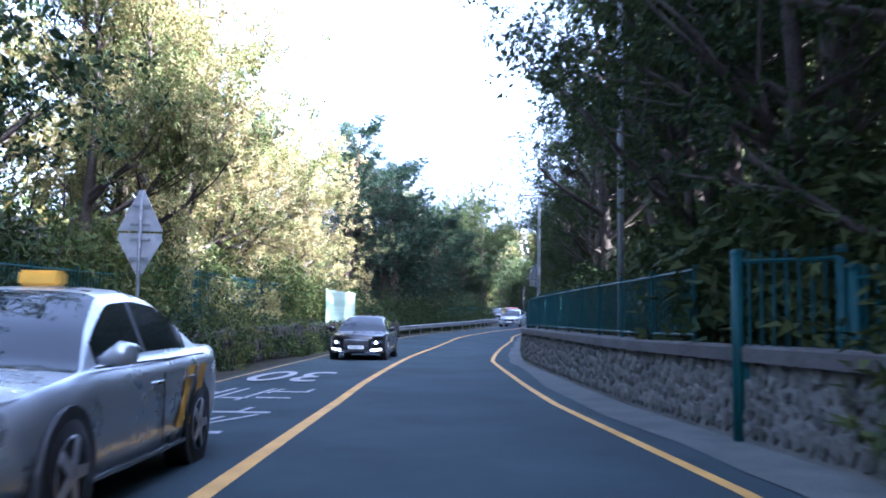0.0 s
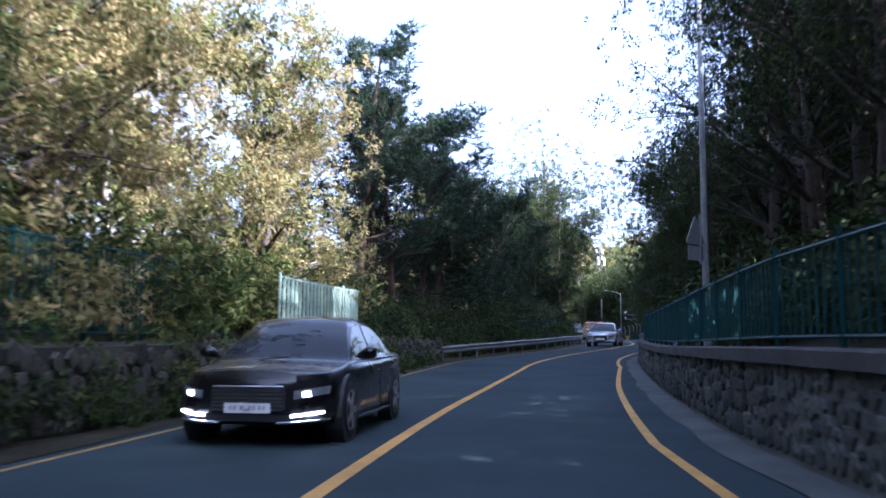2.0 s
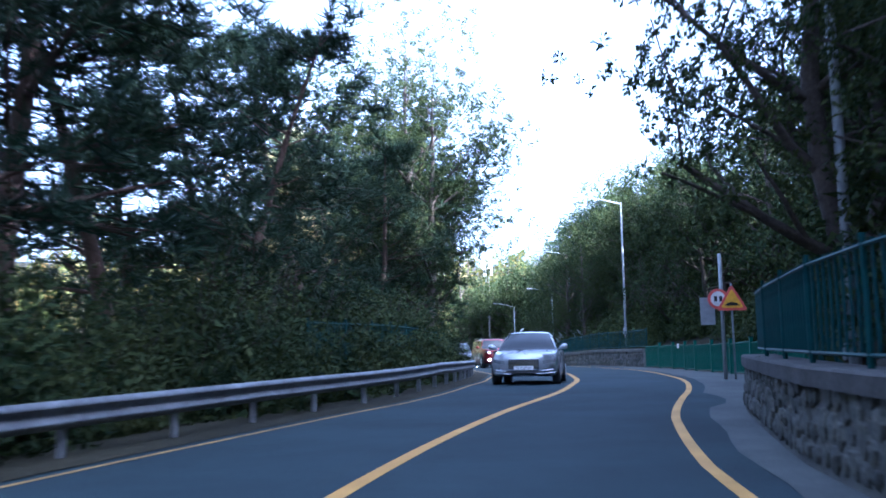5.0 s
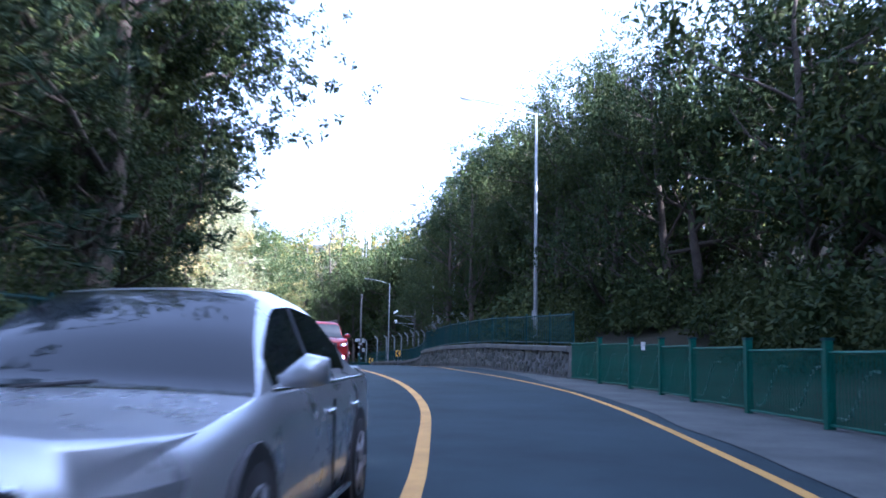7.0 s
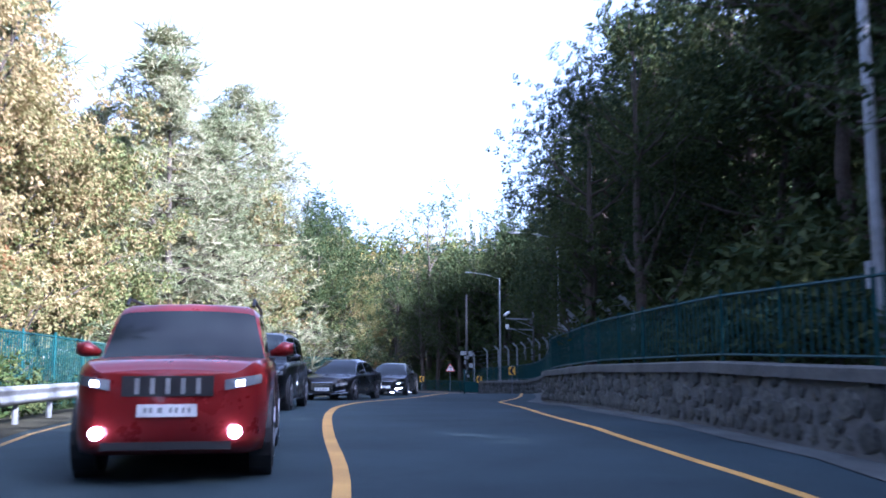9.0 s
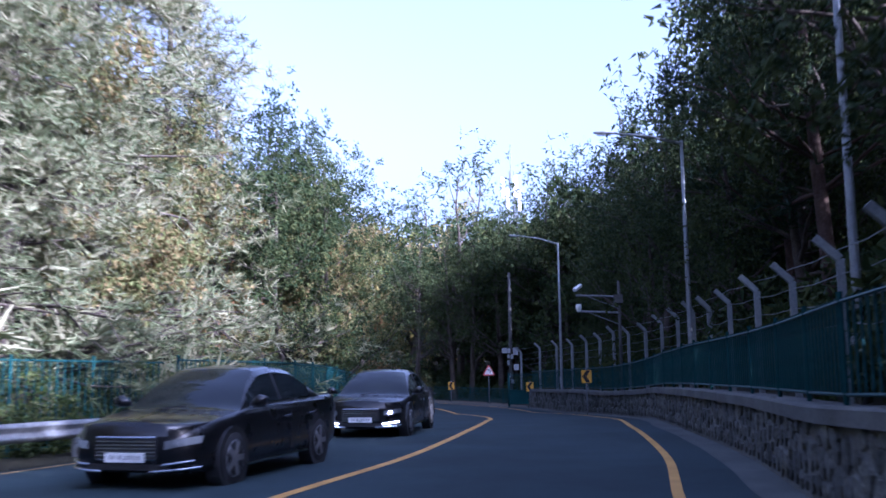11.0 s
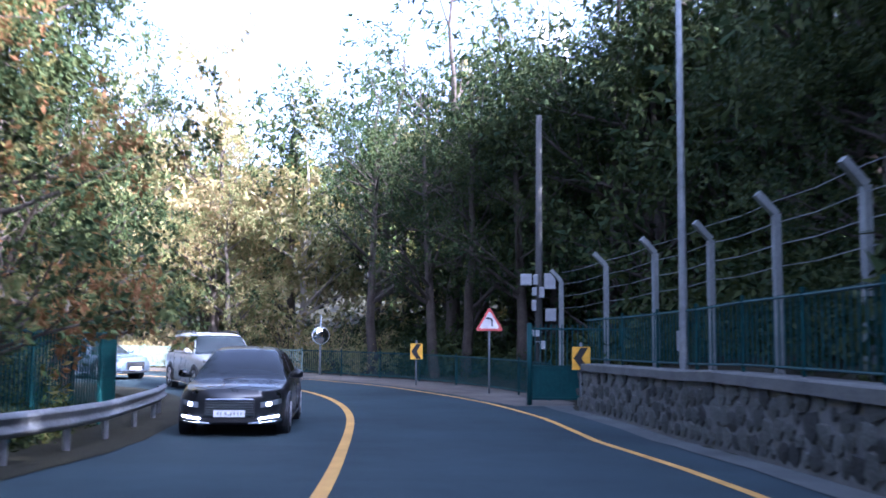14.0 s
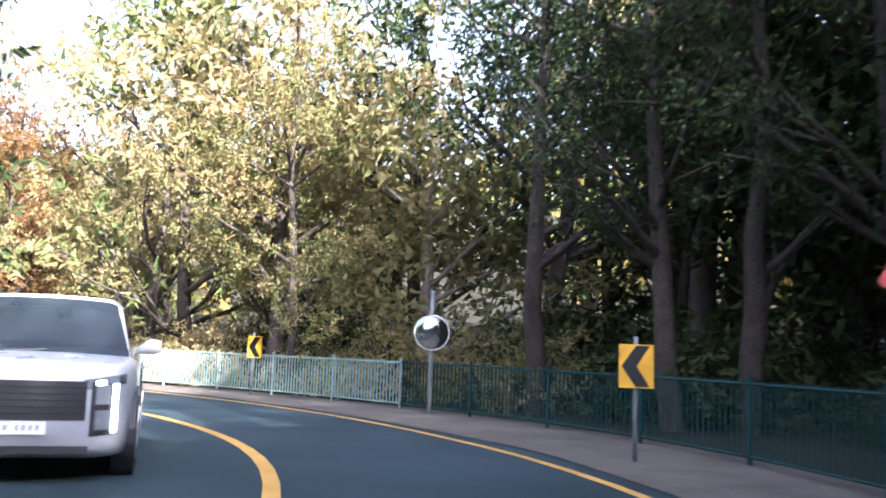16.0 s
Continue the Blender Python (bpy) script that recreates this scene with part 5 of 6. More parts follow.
rail_fence(136, 171, lambda k: -l_off(k) - 1.7, lambda k: 0.0, 1.75, bars=0.16, mat="green", label="green steel paling fence overgrown with creeper", group="fence behind the guardrail", bar=0.012)


# ---- painted words on the oncoming lane ----
def road_text(k, off, body, length, width):
    c = bpy.data.curves.new("lettering", "FONT")
    c.body, c.align_x, c.align_y, c.extrude = body, "CENTER", "CENTER", 0.002
    ob = part_from(c, body, M["faint_white"])
    me = ob.data
    xs = [v.co.x for v in me.vertices]
    ys = [v.co.y for v in me.vertices]
    sx, sy = width / (max(xs) - min(xs)), length / (max(ys) - min(ys))
    p = beside(k, off, 0.009)
    ob.matrix_basis = Matrix.Translation(p) @ Matrix.Rotation(along(k) + math.pi, 4, "Z") @ Matrix.Diagonal((sx, sy, 1, 1))
    return ob


def part_from(curve, body, mat):
    tmp = bpy.data.objects.new("lettering", curve)
    scene.collection.objects.link(tmp)
    me = bpy.data.meshes.new_from_object(tmp.evaluated_get(bpy.context.evaluated_depsgraph_get()))
    bpy.data.objects.remove(tmp)
    me.materials.clear()
    me.materials.append(mat)
    ob = new("lettering", me)
    ob.parent = road
    ob["label"] = "worn white painted number on the lane"
    return ob


road_text(21.5, -1.85, "30", 4.0, 1.65)


def strokes(k, off, lines, width=0.16):
    """White painted strokes; each line runs between two places given as (across, ahead)."""
    base = beside(k, off, 0.008)
    turn = Matrix.Rotation(along(k), 3, "Z")
    for (x0, y0), (x1, y1) in lines:
        bm = bmesh.new()
        d = Vector((x1 - x0, y1 - y0, 0))
        n = Vector((-d.y, d.x, 0)).normalized()
        wd = width * (0.5 if abs(d.x) < abs(d.y) * 0.6 else 1.4)
        vs = [bm.verts.new(base + turn @ Vector((x, y, 0)) + turn @ (n * s * wd)) for x, y, s in ((x0, y0, -0.5), (x1, y1, -0.5), (x1, y1, 0.5), (x0, y0, 0.5))]
        f = bm.faces.new(vs)
        f.normal_update()
        if f.normal.z < 0:
            f.normal_flip()
        part("painted_stroke", bm, M["faint_white"], road, "worn white painted stroke on the lane")


strokes(16.2, -1.8, [((-1.2, -1.2), (-1.0, 1.4)), ((-1.15, 0.3), (-0.55, 0.3)), ((-0.55, -1.4), (-0.45, 1.6)), ((-0.3, -1.4), (-0.2, 2.0)), ((-0.2, -0.9), (0.25, -0.9)), ((0.15, -1.4), (0.3, 1.5)), ((0.35, -0.8), (0.95, -0.8)), ((0.35, 0.2), (0.5, 1.6)), ((0.45, 0.6), (1.05, 0.6)), ((1.0, 0.6), (1.05, 1.6)), ((0.5, 1.6), (1.05, 1.6)), ((-1.0, 1.9), (-0.3, 1.9))])
strokes(11.6, -1.8, [((-1.2, -0.9), (-0.2, 0.9)), ((-1.1, -1.2), (-0.3, -1.2)), ((-0.9, 1.0), (-0.1, 1.2)), ((0.0, -1.2), (1.0, -1.2)), ((0.3, -1.2), (0.6, 0.6)), ((0.55, -0.4), (1.0, 0.9)), ((0.2, 1.2), (1.1, 1.2)), ((0.65, 1.2), (0.7, 2.0))])


# ---- cars ----
def loft(bm, rings, mat=0, close=True):
    for a, b in zip(rings, rings[1:]):
        n = len(a)
        for i in range(n if close else n - 1):
            bm.faces.new((a[i], a[(i + 1) % n], b[(i + 1) % n], b[i])).material_index = mat


def car(name, k, off, spec, paint_mat, label, lights=False, roof_mat=None, extra_turn=0.0, at=None):
    """A car whose front looks along -y; all sizes in metres."""
    L, Wd, H, wheel = spec["size"]
    front = spec["front"]      # share of the length where the bonnet, roof and tail break
    p = beside(k, off) if at is None else Vector(at)
    c = empty(name, p, along(k) + extra_turn)
    hw = Wd / 2
    f0, f1, g1, g0 = front
    a0, a1, b1, b0 = [(v - 0.5) * L for v in front]     # screen foot, screen top, back top, back foot
    soft = lambda t, xs, zs, r=0.022: float(np.mean([np.interp(t + d, xs, zs) for d in np.linspace(-r, r, 9)]))
    deck_at = lambda t: soft(t, *spec["deck"])
    house = lambda t: soft(t, (f0, f0 + (f1 - f0) * 0.5, f1, (f1 + g1) / 2, g1, g0), (0.8, 0.8 + (H - 0.8) * 0.56, H - 0.045, H, H - 0.05, 0.8))
    stations = sorted(set(np.linspace(0, 1, 61).round(4)) | {0.004, 0.01, 0.99, 0.996})
    tall = max(house(t) - deck_at(t) for t in stations)

    def section(t):
        """Half a cross-section from the floor's middle up to the roof's middle."""
        w = hw * soft(t, (-0.1, 0, 0.012, 0.04, 0.09, 0.18, 0.32, 0.72, 0.9, 0.965, 0.99, 1, 1.1), (0.60, 0.66, 0.78, 0.88, 0.95, 0.99, 1, 1, 0.97, 0.91, 0.82, 0.72, 0.66), 0.01)
        deck, low = deck_at(t), soft(t, (0, 0.03, 0.1, 0.9, 0.97, 1), (0.30, 0.22, 0.19, 0.19, 0.26, 0.36))
        h = max(0.0, house(t) - deck)
        lean = spec["tumble"] * w * h / tall
        pts = [(0, low), (w * 0.78, low), (w * 0.95, low + 0.04), (w * 0.985, low + 0.15), (w, low + (deck - low) * 0.5), (w * 0.992, deck - 0.15), (w * 0.962, deck - 0.05), (w * 0.905, deck - 0.005)]
        pts += [(w * 0.90 - lean * u, deck + h * u) for u in (0.1, 0.45, 0.84)]
        edge = w * 0.89 - lean * 1.03
        pts += [(edge - 0.025 * h / tall, deck + h * 0.955), (edge * 0.86, deck + h * 0.995 + 0.008), (edge * 0.45, deck + h + 0.024), (0, deck + h + 0.03)]
        return pts, h

    secs = [section(t) for t in stations]
    whole = [[Vector((x, (t - 0.5) * L, z)) for x, z in p] + [Vector((-x, (t - 0.5) * L, z)) for x, z in p[-2:0:-1]] for t, (p, h) in zip(stations, secs)]
    count = len(whole[0])
    mid = (f1 + g1) / 2 - 0.02

    def skin(i, q):
        """Which part a patch of the skin belongs to."""
        t, h = (stations[i] + stations[i + 1]) / 2, min(secs[i][1], secs[i + 1][1]) / tall
        seg = q if q < 14 else 27 - q
        side = "r" if q < 14 else "l"
        if seg in (11, 12, 13):
            if f0 + 0.012 < t < f1 - 0.004:
                return "windscreen"
            if g1 + 0.012 < t < g0 - 0.014 and h > 0.12:
                return "rear_window"
            if f1 - 0.004 <= t <= g1 + 0.012:
                return "roof"
        if seg in (8, 9) and h > 0.34 and f0 < t < g0 - 0.012:
            if abs(t - mid) < 0.012:
                return "pillar" + side
            return ("front_window" if t < mid else "back_window") + side
        return "body"

    groups = {}
    for i in range(len(stations) - 1):
        for q in range(count):
            groups.setdefault(skin(i, q), []).append((i, q))
    for key in ["body"] + sorted(k_ for k_ in groups if k_ != "body"):
        bm, seen = bmesh.new(), {}
        get = lambda i, q: seen[i, q] if (i, q) in seen else seen.setdefault((i, q), bm.verts.new(whole[i][q]))
        for i, q in groups[key]:
            p = (q + 1) % count
            bm.faces.new((get(i, q), get(i, p), get(i + 1, p), get(i + 1, q)))
        if key == "body":
            bm.faces.new([get(0, q) for q in range(count)][::-1])
            bm.faces.new([get(len(stations) - 1, q) for q in range(count)])
        if key == "body":
            bmesh.ops.recalc_face_normals(bm, faces=bm.faces[:])
        else:
            bm.normal_update()
            for f in bm.faces:
                c0 = f.calc_center_median()
                if f.normal.dot(Vector((c0.x, c0.y * 0.3, c0.z - 0.7))) < 0:
                    f.normal_flip()
        name_ = ("side_window" if "_window" in key and key != "rear_window" else "door_pillar" if key.startswith("pillar") else key)
        mat_ = paint_mat if key == "body" else (roof_mat or paint_mat) if key == "roof" else M["black"] if key.startswith("pillar") else M["glass"]
        part(name_, bm, mat_, c, smooth=True)
    for sx in (-1, 1):
        bm = bmesh.new()
        tube(bm, [(sx * (hw + 0.001), a0 + 0.1, 0.235), (sx * (hw + 0.003), 0, 0.235), (sx * (hw + 0.001), b1 + 0.1, 0.24)], 0.022, 6)
        part("sill_trim", bm, M["chrome"] if spec.get("trim", True) else M["black"], c)
        if spec.get("rails"):
            bm = bmesh.new()
            xr = hw * (0.86 - spec["tumble"])
            tube(bm, [(sx * xr, a1 + 0.15, H - 0.03), (sx * xr, a1 + 0.3, H + 0.05), (sx * xr, b1 - 0.25, H + 0.05), (sx * xr, b1 - 0.1, H - 0.03)], 0.018, 6)
            part("roof_rail", bm, M["black"], c)
    # wheels
    wb = spec["wheelbase"]
    y_f = -L / 2 + spec["nose"]
    for y in (y_f, y_f + wb):
        for sx in (-1, 1):
            bm = bmesh.new()
            tube(bm, [(sx * (hw - 0.20), y, wheel), (sx * (hw + 0.004), y, wheel)], wheel + 0.07, 20)
            part("wheel_arch", bm, M["black"], c)
            bm = bmesh.new()
            tube(bm, [(sx * (hw - 0.21), y, wheel), (sx * (hw - 0.19), y, wheel), (sx * (hw - 0.01), y, wheel), (sx * (hw + 0.012), y, wheel)], [wheel * 0.93, wheel, wheel, wheel * 0.93], 20)
            tyre = part("wheel", bm, M["tyre"], c, smooth=True)
            bm = bmesh.new()
            tube(bm, [(sx * (hw + 0.010), y, wheel), (sx * (hw + 0.016), y, wheel)], wheel * 0.22, 10)
            for q in range(5):
                a = q * 2 * math.pi / 5
                d, e = Vector((0, math.cos(a), math.sin(a))), Vector((0, -math.sin(a), math.cos(a)))
                o = Vector((sx * (hw + 0.014), y, wheel))
                vs = [o + d * wheel * r + e * wheel * s for r, s in ((0.12, -0.12), (0.66, -0.10), (0.66, 0.10), (0.12, 0.12))]
                vv = [bm.verts.new(v) for v in vs] + [bm.verts.new(v + Vector((sx * 0.012, 0, 0))) for v in vs]
                for f in ((0, 1, 2, 3), (4, 5, 6, 7), (0, 1, 5, 4), (1, 2, 6, 5), (2, 3, 7, 6), (3, 0, 4, 7)):
                    bm.faces.new([vv[i] for i in f])
            tube(bm, [(sx * (hw + 0.0125), y, wheel), (sx * (hw + 0.02), y, wheel)], [wheel * 0.69, wheel * 0.66], 20, caps=False)
            bmesh.ops.recalc_face_normals(bm, faces=bm.faces[:])
            part("rim", bm, M["rim"], tyre)
    # face
    yn = -L / 2
    zt = float(np.interp(0.02, *spec["deck"]))
    lamp_z = zt - spec.get("lamp_drop", 0.10)
    lm = M["lamp_on"] if lights else M["lamp_off"]
    plan = [(section(t)[0][4][0], (t - 0.5) * L) for t in np.linspace(0, 0.2, 60)]
    nose_y = lambda x: next((y for w, y in plan if w >= abs(x)), plan[-1][1])

    def nose_panel(name_, x0, x1, low_in, low_out, top_in, top_out, mat_, parent_, out, sx, label_=""):
        """A curved plate that follows the nose between two shares of the half width."""
        bm, cols = bmesh.new(), []
        for q in range(7):
            u = q / 6
            x = hw * (x0 + (x1 - x0) * u)
            y, z0, z1 = nose_y(x) - out, low_in + (low_out - low_in) * u, top_in + (top_out - top_in) * u
            cols.append([bm.verts.new(v) for v in ((sx * x, y, z0), (sx * x, y, z1), (sx * x, y + 0.12, z1), (sx * x, y + 0.12, z0))])
        loft(bm, cols)
        bm.faces.new(cols[0])
        bm.faces.new(cols[-1])
        bmesh.ops.recalc_face_normals(bm, faces=bm.faces[:])
        return part(name_, bm, mat_, parent_, label_)

    def nose_strip(name_, shares, zs, radius, mat_, sx, label_=""):
        bm = bmesh.new()
        xs = np.linspace(shares[0], shares[1], 7)
        tube(bm, [(sx * hw * x, nose_y(hw * x) - radius * 0.5, float(np.interp(x, shares, zs))) for x in xs], radius, 6)
        return part(name_, bm, mat_, c, label_)

    for sx in (-1, 1):
        hl = nose_panel("headlight", 0.55, 0.90, lamp_z - 0.06, lamp_z + 0.0, lamp_z + 0.035, lamp_z + 0.085, M["lamp_off"], c, 0.012, sx)
        nose_panel("bulb", 0.66, 0.75, lamp_z - 0.025, lamp_z - 0.02, lamp_z + 0.025, lamp_z + 0.035, lm, hl, 0.02, sx)
        bm = bmesh.new()
        tube(bm, [(sx * hw * 0.95, a0 + 0.32, spec["belt"] + 0.04), (sx * (hw + 0.1), a0 + 0.30, spec["belt"] + 0.09), (sx * (hw + 0.19), a0 + 0.30, spec["belt"] + 0.09)], [0.03, 0.085, 0.06], 10)
        part("door_mirror", bm, paint_mat, c, smooth=True)
        for yy in (a1 + 0.35, a1 + 1.25):
            bm = bmesh.new()
            tube(bm, [(sx * (hw + 0.012), yy, spec["belt"] - 0.17), (sx * (hw + 0.02), yy + 0.1, spec["belt"] - 0.165), (sx * (hw + 0.012), yy + 0.2, spec["belt"] - 0.16)], 0.014, 6)
            part("door_handle", bm, M["chrome"], c)
            bm = bmesh.new()
            box(bm, sx * hw - 0.006 * 1, sx * hw + 0.006, yy + 0.27, yy + 0.278, 0.3, spec["belt"] - 0.1)
            part("door_gap", bm, M["black"], c)
        bm = bmesh.new()
        tube(bm, [(sx * hw * 0.94, a0 + 0.25, spec["belt"] - 0.005), (sx * hw * 0.955, (a1 + b1) / 2, spec["belt"] + 0.0), (sx * hw * 0.94, b0 - 0.3, spec["belt"] + 0.01)], 0.012, 6)
        part("window_trim", bm, M["chrome"] if spec.get("trim", True) else M["black"], c)
        bm = bmesh.new()
        box(bm, sx * hw * 0.62 - 0.13, sx * hw * 0.62 + 0.13, L / 2 - 0.10, L / 2 + 0.004, spec["belt"] - 0.16, spec["belt"] - 0.04)
        part("tail_light", bm, M["tail"], c)
    if spec.get("saloon"):
        for z, m_ in ((spec["grille"][1] + 0.006, "chrome"), (spec["grille"][0] - 0.006, "chrome")):
            bm = bmesh.new()
            tube(bm, [(-hw * 0.42, yn + 0.004, z), (0, yn - 0.02, z), (hw * 0.42, yn + 0.004, z)], 0.014, 6)
            part("grille_frame", bm, M[m_], c)
        for sx in (-1, 1):
            nose_strip("light_strip", (0.52, 0.86), (0.33, 0.37), 0.014, lm if lights else M["chrome"], sx, "slim light strip in the bumper")
            nose_strip("bumper_trim", (0.35, 0.9), (0.25, 0.29), 0.014, M["chrome"], sx)
    if spec.get("fog"):
        for sx in (-1, 1):
            bm = bmesh.new()
            y = nose_y(hw * 0.66)
            tube(bm, [(sx * hw * 0.66, y - 0.03, 0.42), (sx * hw * 0.66, y + 0.06, 0.42)], 0.06, 12)
            part("fog_light", bm, lm, c, "lit round fog light")
    if spec.get("tall_lamp"):
        for sx in (-1, 1):
            hs = nose_panel("lamp_housing", 0.62, 0.84, 0.42, 0.44, 0.90, 0.88, M["black"], c, 0.015, sx, "tall dark lamp housing in the bumper")
            for z in (0.48, 0.70):
                nose_panel("lens", 0.66, 0.78, z, z, z + 0.17, z + 0.17, M["lamp_off"], hs, 0.024, sx)
            nose_panel("light_strip", 0.80, 0.84, 0.45, 0.45, 0.88, 0.88, lm, hs, 0.026, sx, "lit white light strip")
    bm = bmesh.new()
    low_g, high_g = spec["grille"]
    gw = spec.get("grille_w", 0.44)
    box(bm, -hw * gw, hw * gw, yn - 0.012, yn + 0.06, low_g, high_g)
    gr = part("grille", bm, M["black"], c)
    for i in range(1, 6):
        bm = bmesh.new()
        if spec.get("upright"):
            x = -hw * gw + hw * 2 * gw * i / 6
            box(bm, x - 0.02, x + 0.02, yn - 0.02, yn - 0.013, low_g + 0.02, high_g - 0.02)
            part("grille_slat", bm, M["chrome"] if spec.get("trim", True) else M["box_grey"], gr)
        else:
            z = low_g + (high_g - low_g) * i / 6
            box(bm, -hw * (gw - 0.02), hw * (gw - 0.02), yn - 0.02, yn - 0.013, z - 0.006, z + 0.006)
            part("grille_slat", bm, M["chrome"] if spec.get("saloon") else M["tyre"], gr)
    bm = bmesh.new()
    box(bm, -hw * 0.62, hw * 0.62, yn - 0.006, yn + 0.2, 0.27, 0.34)
    part("lower_intake", bm, M["black"], c)
    bm = bmesh.new()
    pz = spec["plate"]
    box(bm, -0.26, 0.26, yn - 0.03, yn - 0.018, pz, pz + 0.11)
    pl = part("number_plate", bm, M["plate"], c)
    for x0, x1 in ((-0.20, -0.175), (-0.15, -0.125), (-0.08, -0.04), (0.02, 0.045), (0.07, 0.095), (0.13, 0.155), (0.18, 0.205)):
        bm = bmesh.new()
        box(bm, x0, x1, yn - 0.034, yn - 0.031, pz + 0.035, pz + 0.08)
        part("plate_mark", bm, M["sign_grey"], pl)
    bm = bmesh.new()
    tube(bm, [(-hw * 0.3, a0 + 0.02, spec["belt"] + 0.0), (hw * 0.1, a0 + 0.06, spec["belt"] + 0.03)], 0.01, 5)
    part("wiper", bm, M["black"], c)
    tagged(c, label, spec["kind"], "cars in the oncoming lane")
    return c


SEDAN = dict(size=(4.86, 1.86, 1.47, 0.33), front=(0.235, 0.43, 0.66, 0.90), deck=((0, 0.02, 0.06, 0.15, 0.25, 0.32, 0.6, 0.85, 0.97, 1), (0.58, 0.67, 0.75, 0.84, 0.90, 0.92, 0.95, 1.00, 1.01, 0.90)),
             belt=0.93, tumble=0.24, wheelbase=2.82, nose=0.93, grille=(0.40, 0.64), plate=0.36, kind="car", saloon=True)
BIG = dict(SEDAN, size=(5.0, 1.9, 1.48, 0.35), wheelbase=3.0, nose=0.9)
SUV = dict(size=(4.98, 1.97, 1.75, 0.38), front=(0.22, 0.37, 0.90, 0.985), deck=((0, 0.02, 0.05, 0.15, 0.25, 0.35, 0.9, 1), (0.86, 0.98, 1.04, 1.09, 1.11, 1.12, 1.14, 1.05)),
           belt=1.13, tumble=0.17, wheelbase=2.9, nose=0.95, grille=(0.56, 0.90), plate=0.44, kind="car", lamp_drop=0.10, grille_w=0.58, tall_lamp=True, rails=True)
BOXY = dict(size=(4.24, 1.81, 1.68, 0.36), front=(0.25, 0.34, 0.93, 0.99), deck=((0, 0.02, 0.05, 0.2, 0.28, 0.35, 0.9, 1), (0.92, 1.0, 1.05, 1.08, 1.09, 1.1, 1.12, 1.05)),
            belt=1.1, tumble=0.13, wheelbase=2.57, nose=0.85, grille=(0.74, 0.92), plate=0.56, kind="car", upright=True, trim=False, lamp_drop=0.15, fog=True, rails=True)
VAN = dict(size=(5.1, 1.98, 1.78, 0.36), front=(0.14, 0.34, 0.90, 0.985), deck=((0, 0.02, 0.06, 0.14, 0.2, 0.35, 0.9, 1), (0.76, 0.86, 0.94, 1.02, 1.06, 1.08, 1.12, 1.05)),
           belt=1.08, tumble=0.16, wheelbase=3.06, nose=0.95, grille=(0.62, 0.84), plate=0.45, kind="car", lamp_drop=0.06, rails=True)

P_BLACK = car_paint("black_car_paint", (0.006, 0.006, 0.007), 0.1)
P_GREY = car_paint("dark_grey_car_paint", (0.016, 0.017, 0.019), 0.3)
P_SILVER = car_paint("silver_car_paint", (0.42, 0.44, 0.46), 0.6)
P_WHITE = car_paint("white_car_paint", (0.36, 0.37, 0.38), 0.0)
P_RED = car_paint("red_car_paint", (0.17, 0.012, 0.012), 0.2)
P_BLUE = car_paint("pale_blue_car_paint", (0.11, 0.145, 0.19), 0.4)

taxi = car("taxi", 6.9, -1.42, SEDAN, P_SILVER, "silver taxi saloon with orange side stripes and roof sign")
bm = bmesh.new()
box(bm, -0.16, 0.16, 0.05, 0.22, 1.49, 1.61)
bmesh.ops.bevel(bm, geom=bm.edges[:], offset=0.02, segments=2, affect="EDGES")
part("roof_sign", bm, M["sign_yellow"], taxi, "orange-yellow roof sign")
bm = bmesh.new()
for y0 in (0.95, 1.32):
    vs = [bm.verts.new(v) for v in ((0.938, y0 - 0.35, 0.36), (0.938, y0 - 0.15, 0.36), (0.934, y0 + 0.22, 0.86), (0.934, y0 + 0.02, 0.86))]
    bm.faces.new(vs)
part("side_stripe", bm, M["sign_yellow"], taxi, "orange side stripes")
car("car", 32.4, -1.5, BIG, P_BLACK, "glossy black limousine with lit headlights", True)
car("car", 79.3, -1.3, SEDAN, P_SILVER, "silver saloon with dark windscreen and chrome grille")
car("car", 107.0, -1.6, BOXY, P_RED, "red boxy off-roader with lit headlights and roof rails", True)
car("car", 118.6, -1.9, VAN, P_BLACK, "black people carrier with chrome grille")
car("car", 130.4, -2.05, SEDAN, P_BLACK, "black saloon with pale headlight glass")
car("car", 139.9, -2.05, BIG, P_BLACK, "black saloon with lit headlights and chrome grille", True)
car("car", 168.9, -2.0, SEDAN, P_GREY, "dark grey saloon with lit headlights", True)
car("car", 181.6, -2.3, SUV, P_WHITE, "white sport utility car with wide dark grille", True, None, -0.06)
car("car", 191.0, -2.2, SEDAN, P_BLUE, "pale blue saloon following past the bend")


# ---- stones of the walls ----
def stone_mesh(seed, mat="stone"):
    rng = random.Random(seed)
    bm = bmesh.new()
    n = rng.choice((5, 6, 6, 7))
    r0, r1 = [], []
    for i in range(n):
        a = 2 * math.pi * (i + rng.uniform(-0.25, 0.25)) / n
        r = rng.uniform(0.8, 1.05) * 0.5
        r0.append(bm.verts.new((math.cos(a) * r, 0.05, math.sin(a) * r)))
        r1.append(bm.verts.new((math.cos(a) * r * 0.9, -0.012 + rng.uniform(-0.01, 0.01), math.sin(a) * r * 0.9)))
    t = bm.verts.new((rng.uniform(-0.1, 0.1), -0.03, rng.uniform(-0.08, 0.08)))
    for i in range(n):
        bm.faces.new((r0[i], r0[(i + 1) % n], r1[(i + 1) % n], r1[i]))
        bm.faces.new((r1[i], r1[(i + 1) % n], t))
    bmesh.ops.recalc_face_normals(bm, faces=bm.faces[:])
    me = bpy.data.meshes.new("stone")
    bm.to_mesh(me)
    bm.free()
    me.materials.append(M[mat])
    return me


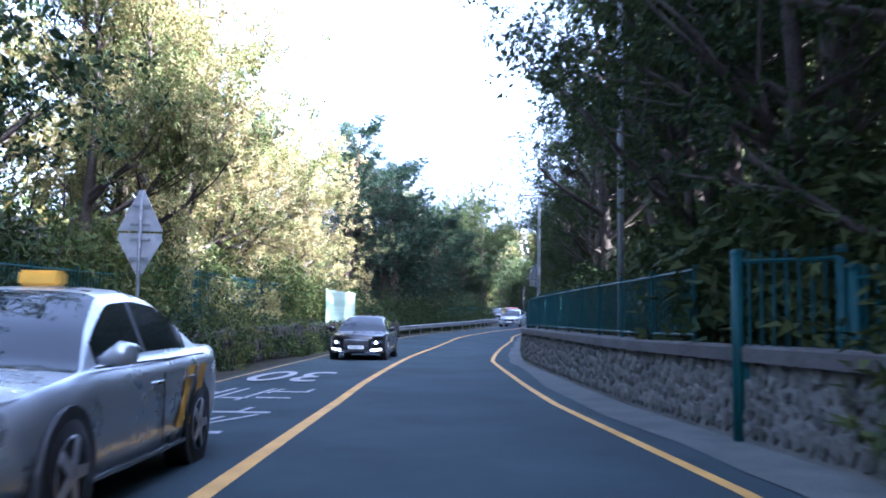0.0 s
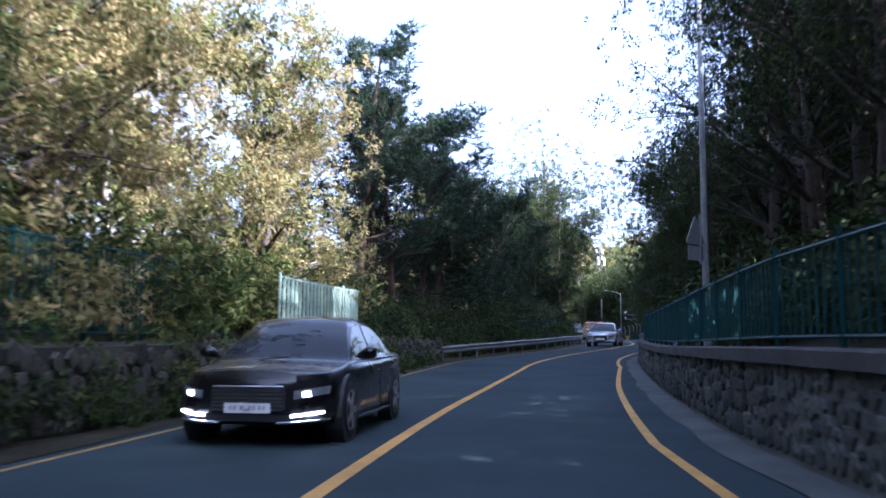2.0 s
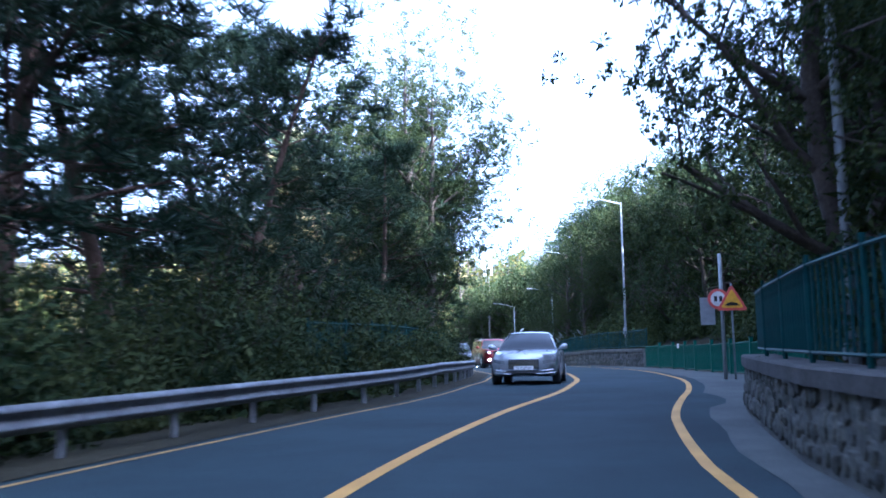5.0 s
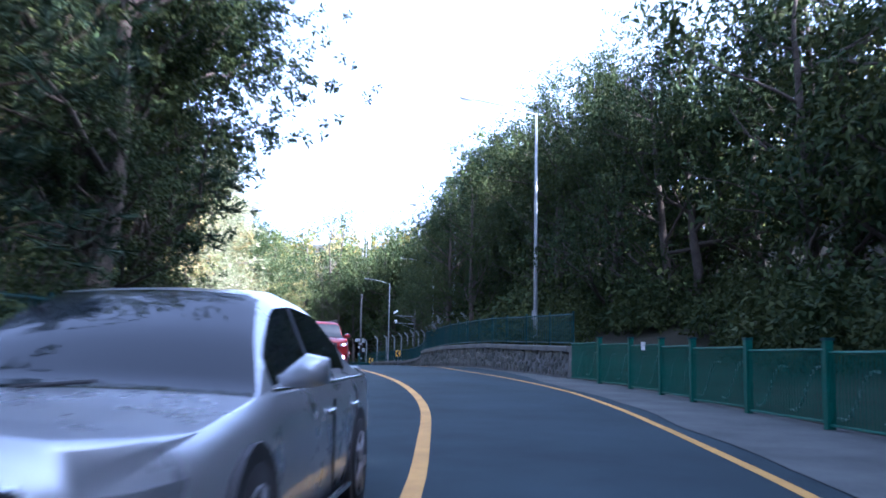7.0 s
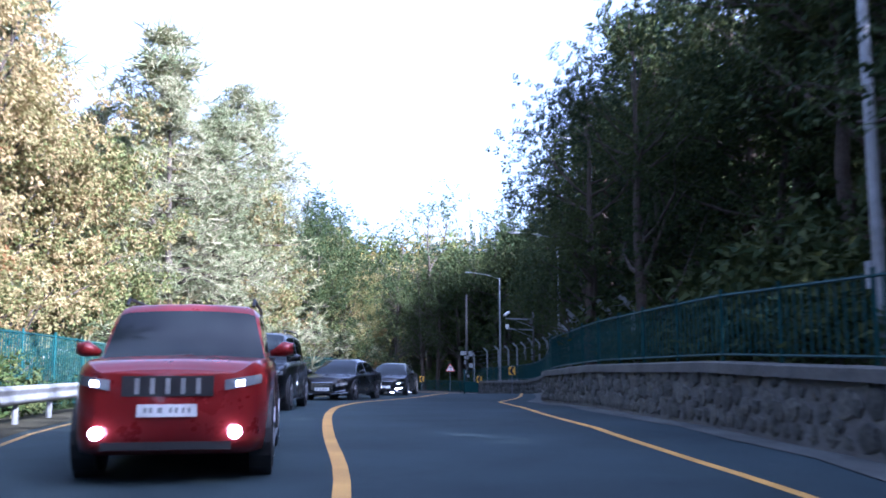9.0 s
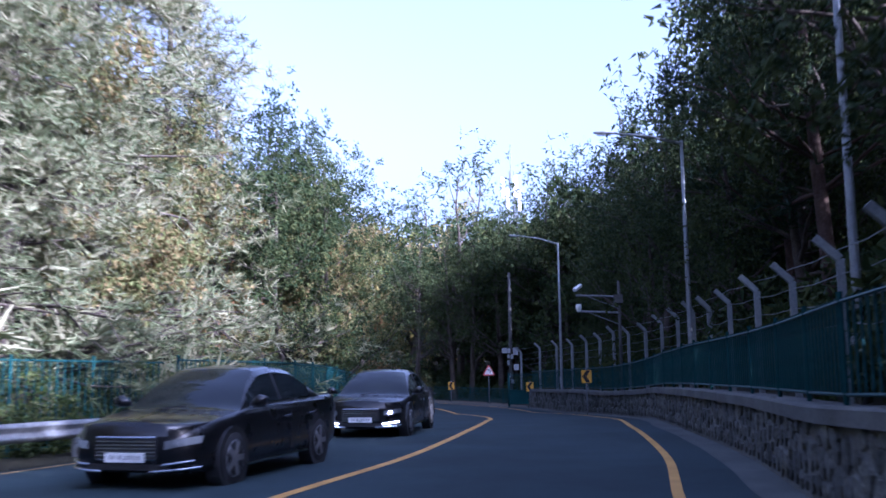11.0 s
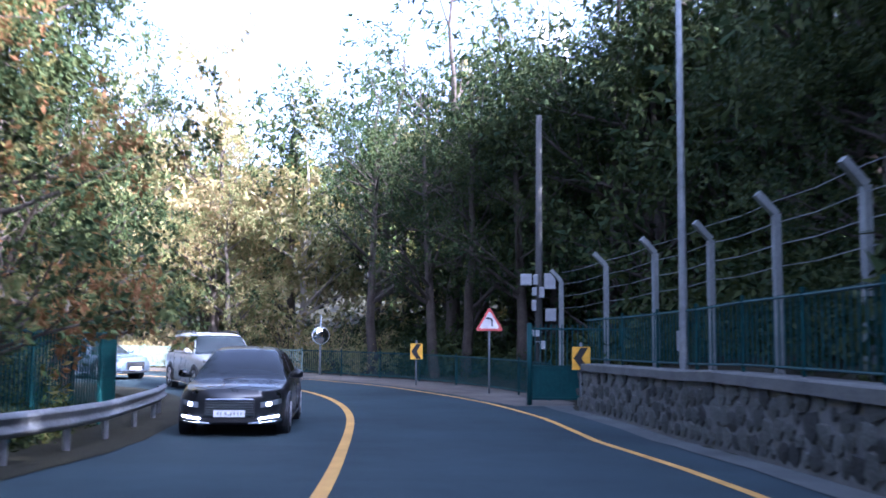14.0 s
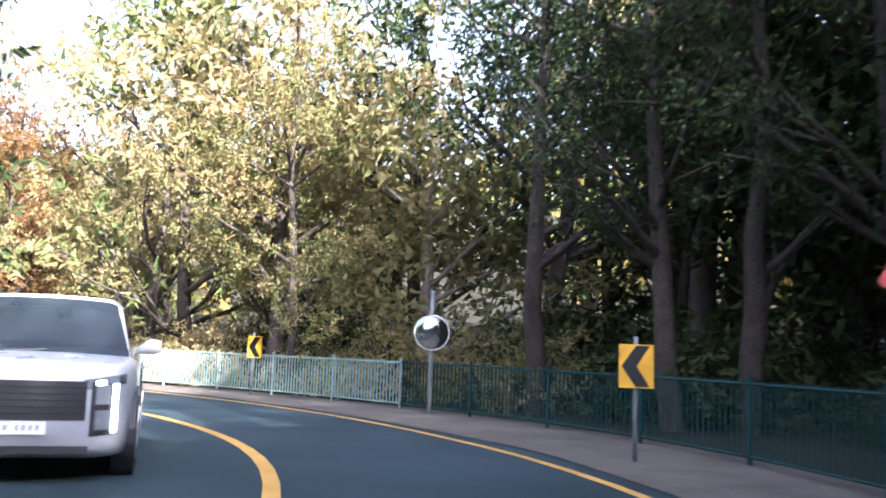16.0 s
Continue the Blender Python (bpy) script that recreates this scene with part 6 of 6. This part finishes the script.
STONES = [stone_mesh(s) for s in range(10)]


def lay_stones(wall, k0, k1, off, top, side, seed, mine, size=0.27, rest="stone_rest", stones=None):
    """Irregular stones in a wall's face: those on a chosen stretch are objects, the rest one joined part."""
    rng = random.Random(seed)
    verts, faces, made = [], [], 0
    k = k0
    while k < k1:
        h, z, row = top(k), 0.08, 0
        while z < h - 0.05:
            s = size * rng.uniform(0.6, 1.35)
            sz = s * rng.uniform(0.75, 1.0)
            lean = 0.06 * z / max(h, 0.3)
            p = beside(k + (0.5 * size if row % 2 else 0) + rng.uniform(-0.03, 0.03), off(k) + side * (lean + 0.0), z + sz * 0.4)
            turn = along(k) + (math.pi / 2 if side > 0 else -math.pi / 2)
            m = Matrix.Translation(p) @ Matrix.Rotation(turn + math.pi, 4, "Z") @ Matrix.Rotation(rng.uniform(-0.4, 0.4), 4, "Y") @ Matrix.Diagonal((s * 1.08, 1.0 * rng.uniform(0.6, 1.3), sz * 1.1, 1))
            me = rng.choice(stones or STONES)
            if mine[0] <= k <= mine[1] and made < 300:
                ob = new("stone", me)
                ob.parent = wall
                ob.matrix_basis = m
                made += 1
            else:
                b = len(verts)
                verts += [m @ v.co for v in me.vertices]
                faces += [tuple(b + i for i in f.vertices) for f in me.polygons]
            z += sz * 0.92
            row += 1
        k += size * 0.95
    ob = new("stonework", mesh_of("stonework", verts, faces, M[rest]))
    ob.parent = wall
    ob["kind"] = "stuff"


sm, sn, sl, sb = material("wall_stone_joined", 0.9)
gi = sn.new("ShaderNodeNewGeometry")
f1 = noise_node(sn, sl, 14, 5)
base = ramp(sn, sl, f1.outputs[0], [(0.3, (0.029, 0.032, 0.028)), (0.7, (0.118, 0.122, 0.106))]).outputs[0]
vary = ramp(sn, sl, gi.outputs["Random Per Island"], [(0, (0.5, 0.5, 0.5)), (1, (1.2, 1.15, 1.1))]).outputs[0]
sl.new(mixed(sn, sl, base, vary, 1.0, "MULTIPLY"), sb.inputs["Base Color"])
bump(sn, sl, sb, f1.outputs[0], 0.6, 0.03)
M["stone_rest"] = sm
lay_stones(wall_a, -4, 68.8, lambda k: wall_off(k) - 0.02, lambda k: wall_top(k) - 0.22, 1, 41, (30, 58))
lay_stones(wall_b, 101.9, 171.8, lambda k: wall_off(k) - 0.02, lambda k: wall_top(k) - 0.24, 1, 42, (150, 171), 0.34)
lay_stones(bank_wall, 21.5, 58, lambda k: bank_off(k) + 0.02, lambda k: float(np.interp(k, (21, 24, 50, 58), (0.6, 0.95, 1.05, 0.8))), -1, 43, (32, 54), 0.33, "dark_stone", [stone_mesh(s, "dark_stone") for s in range(20, 26)])
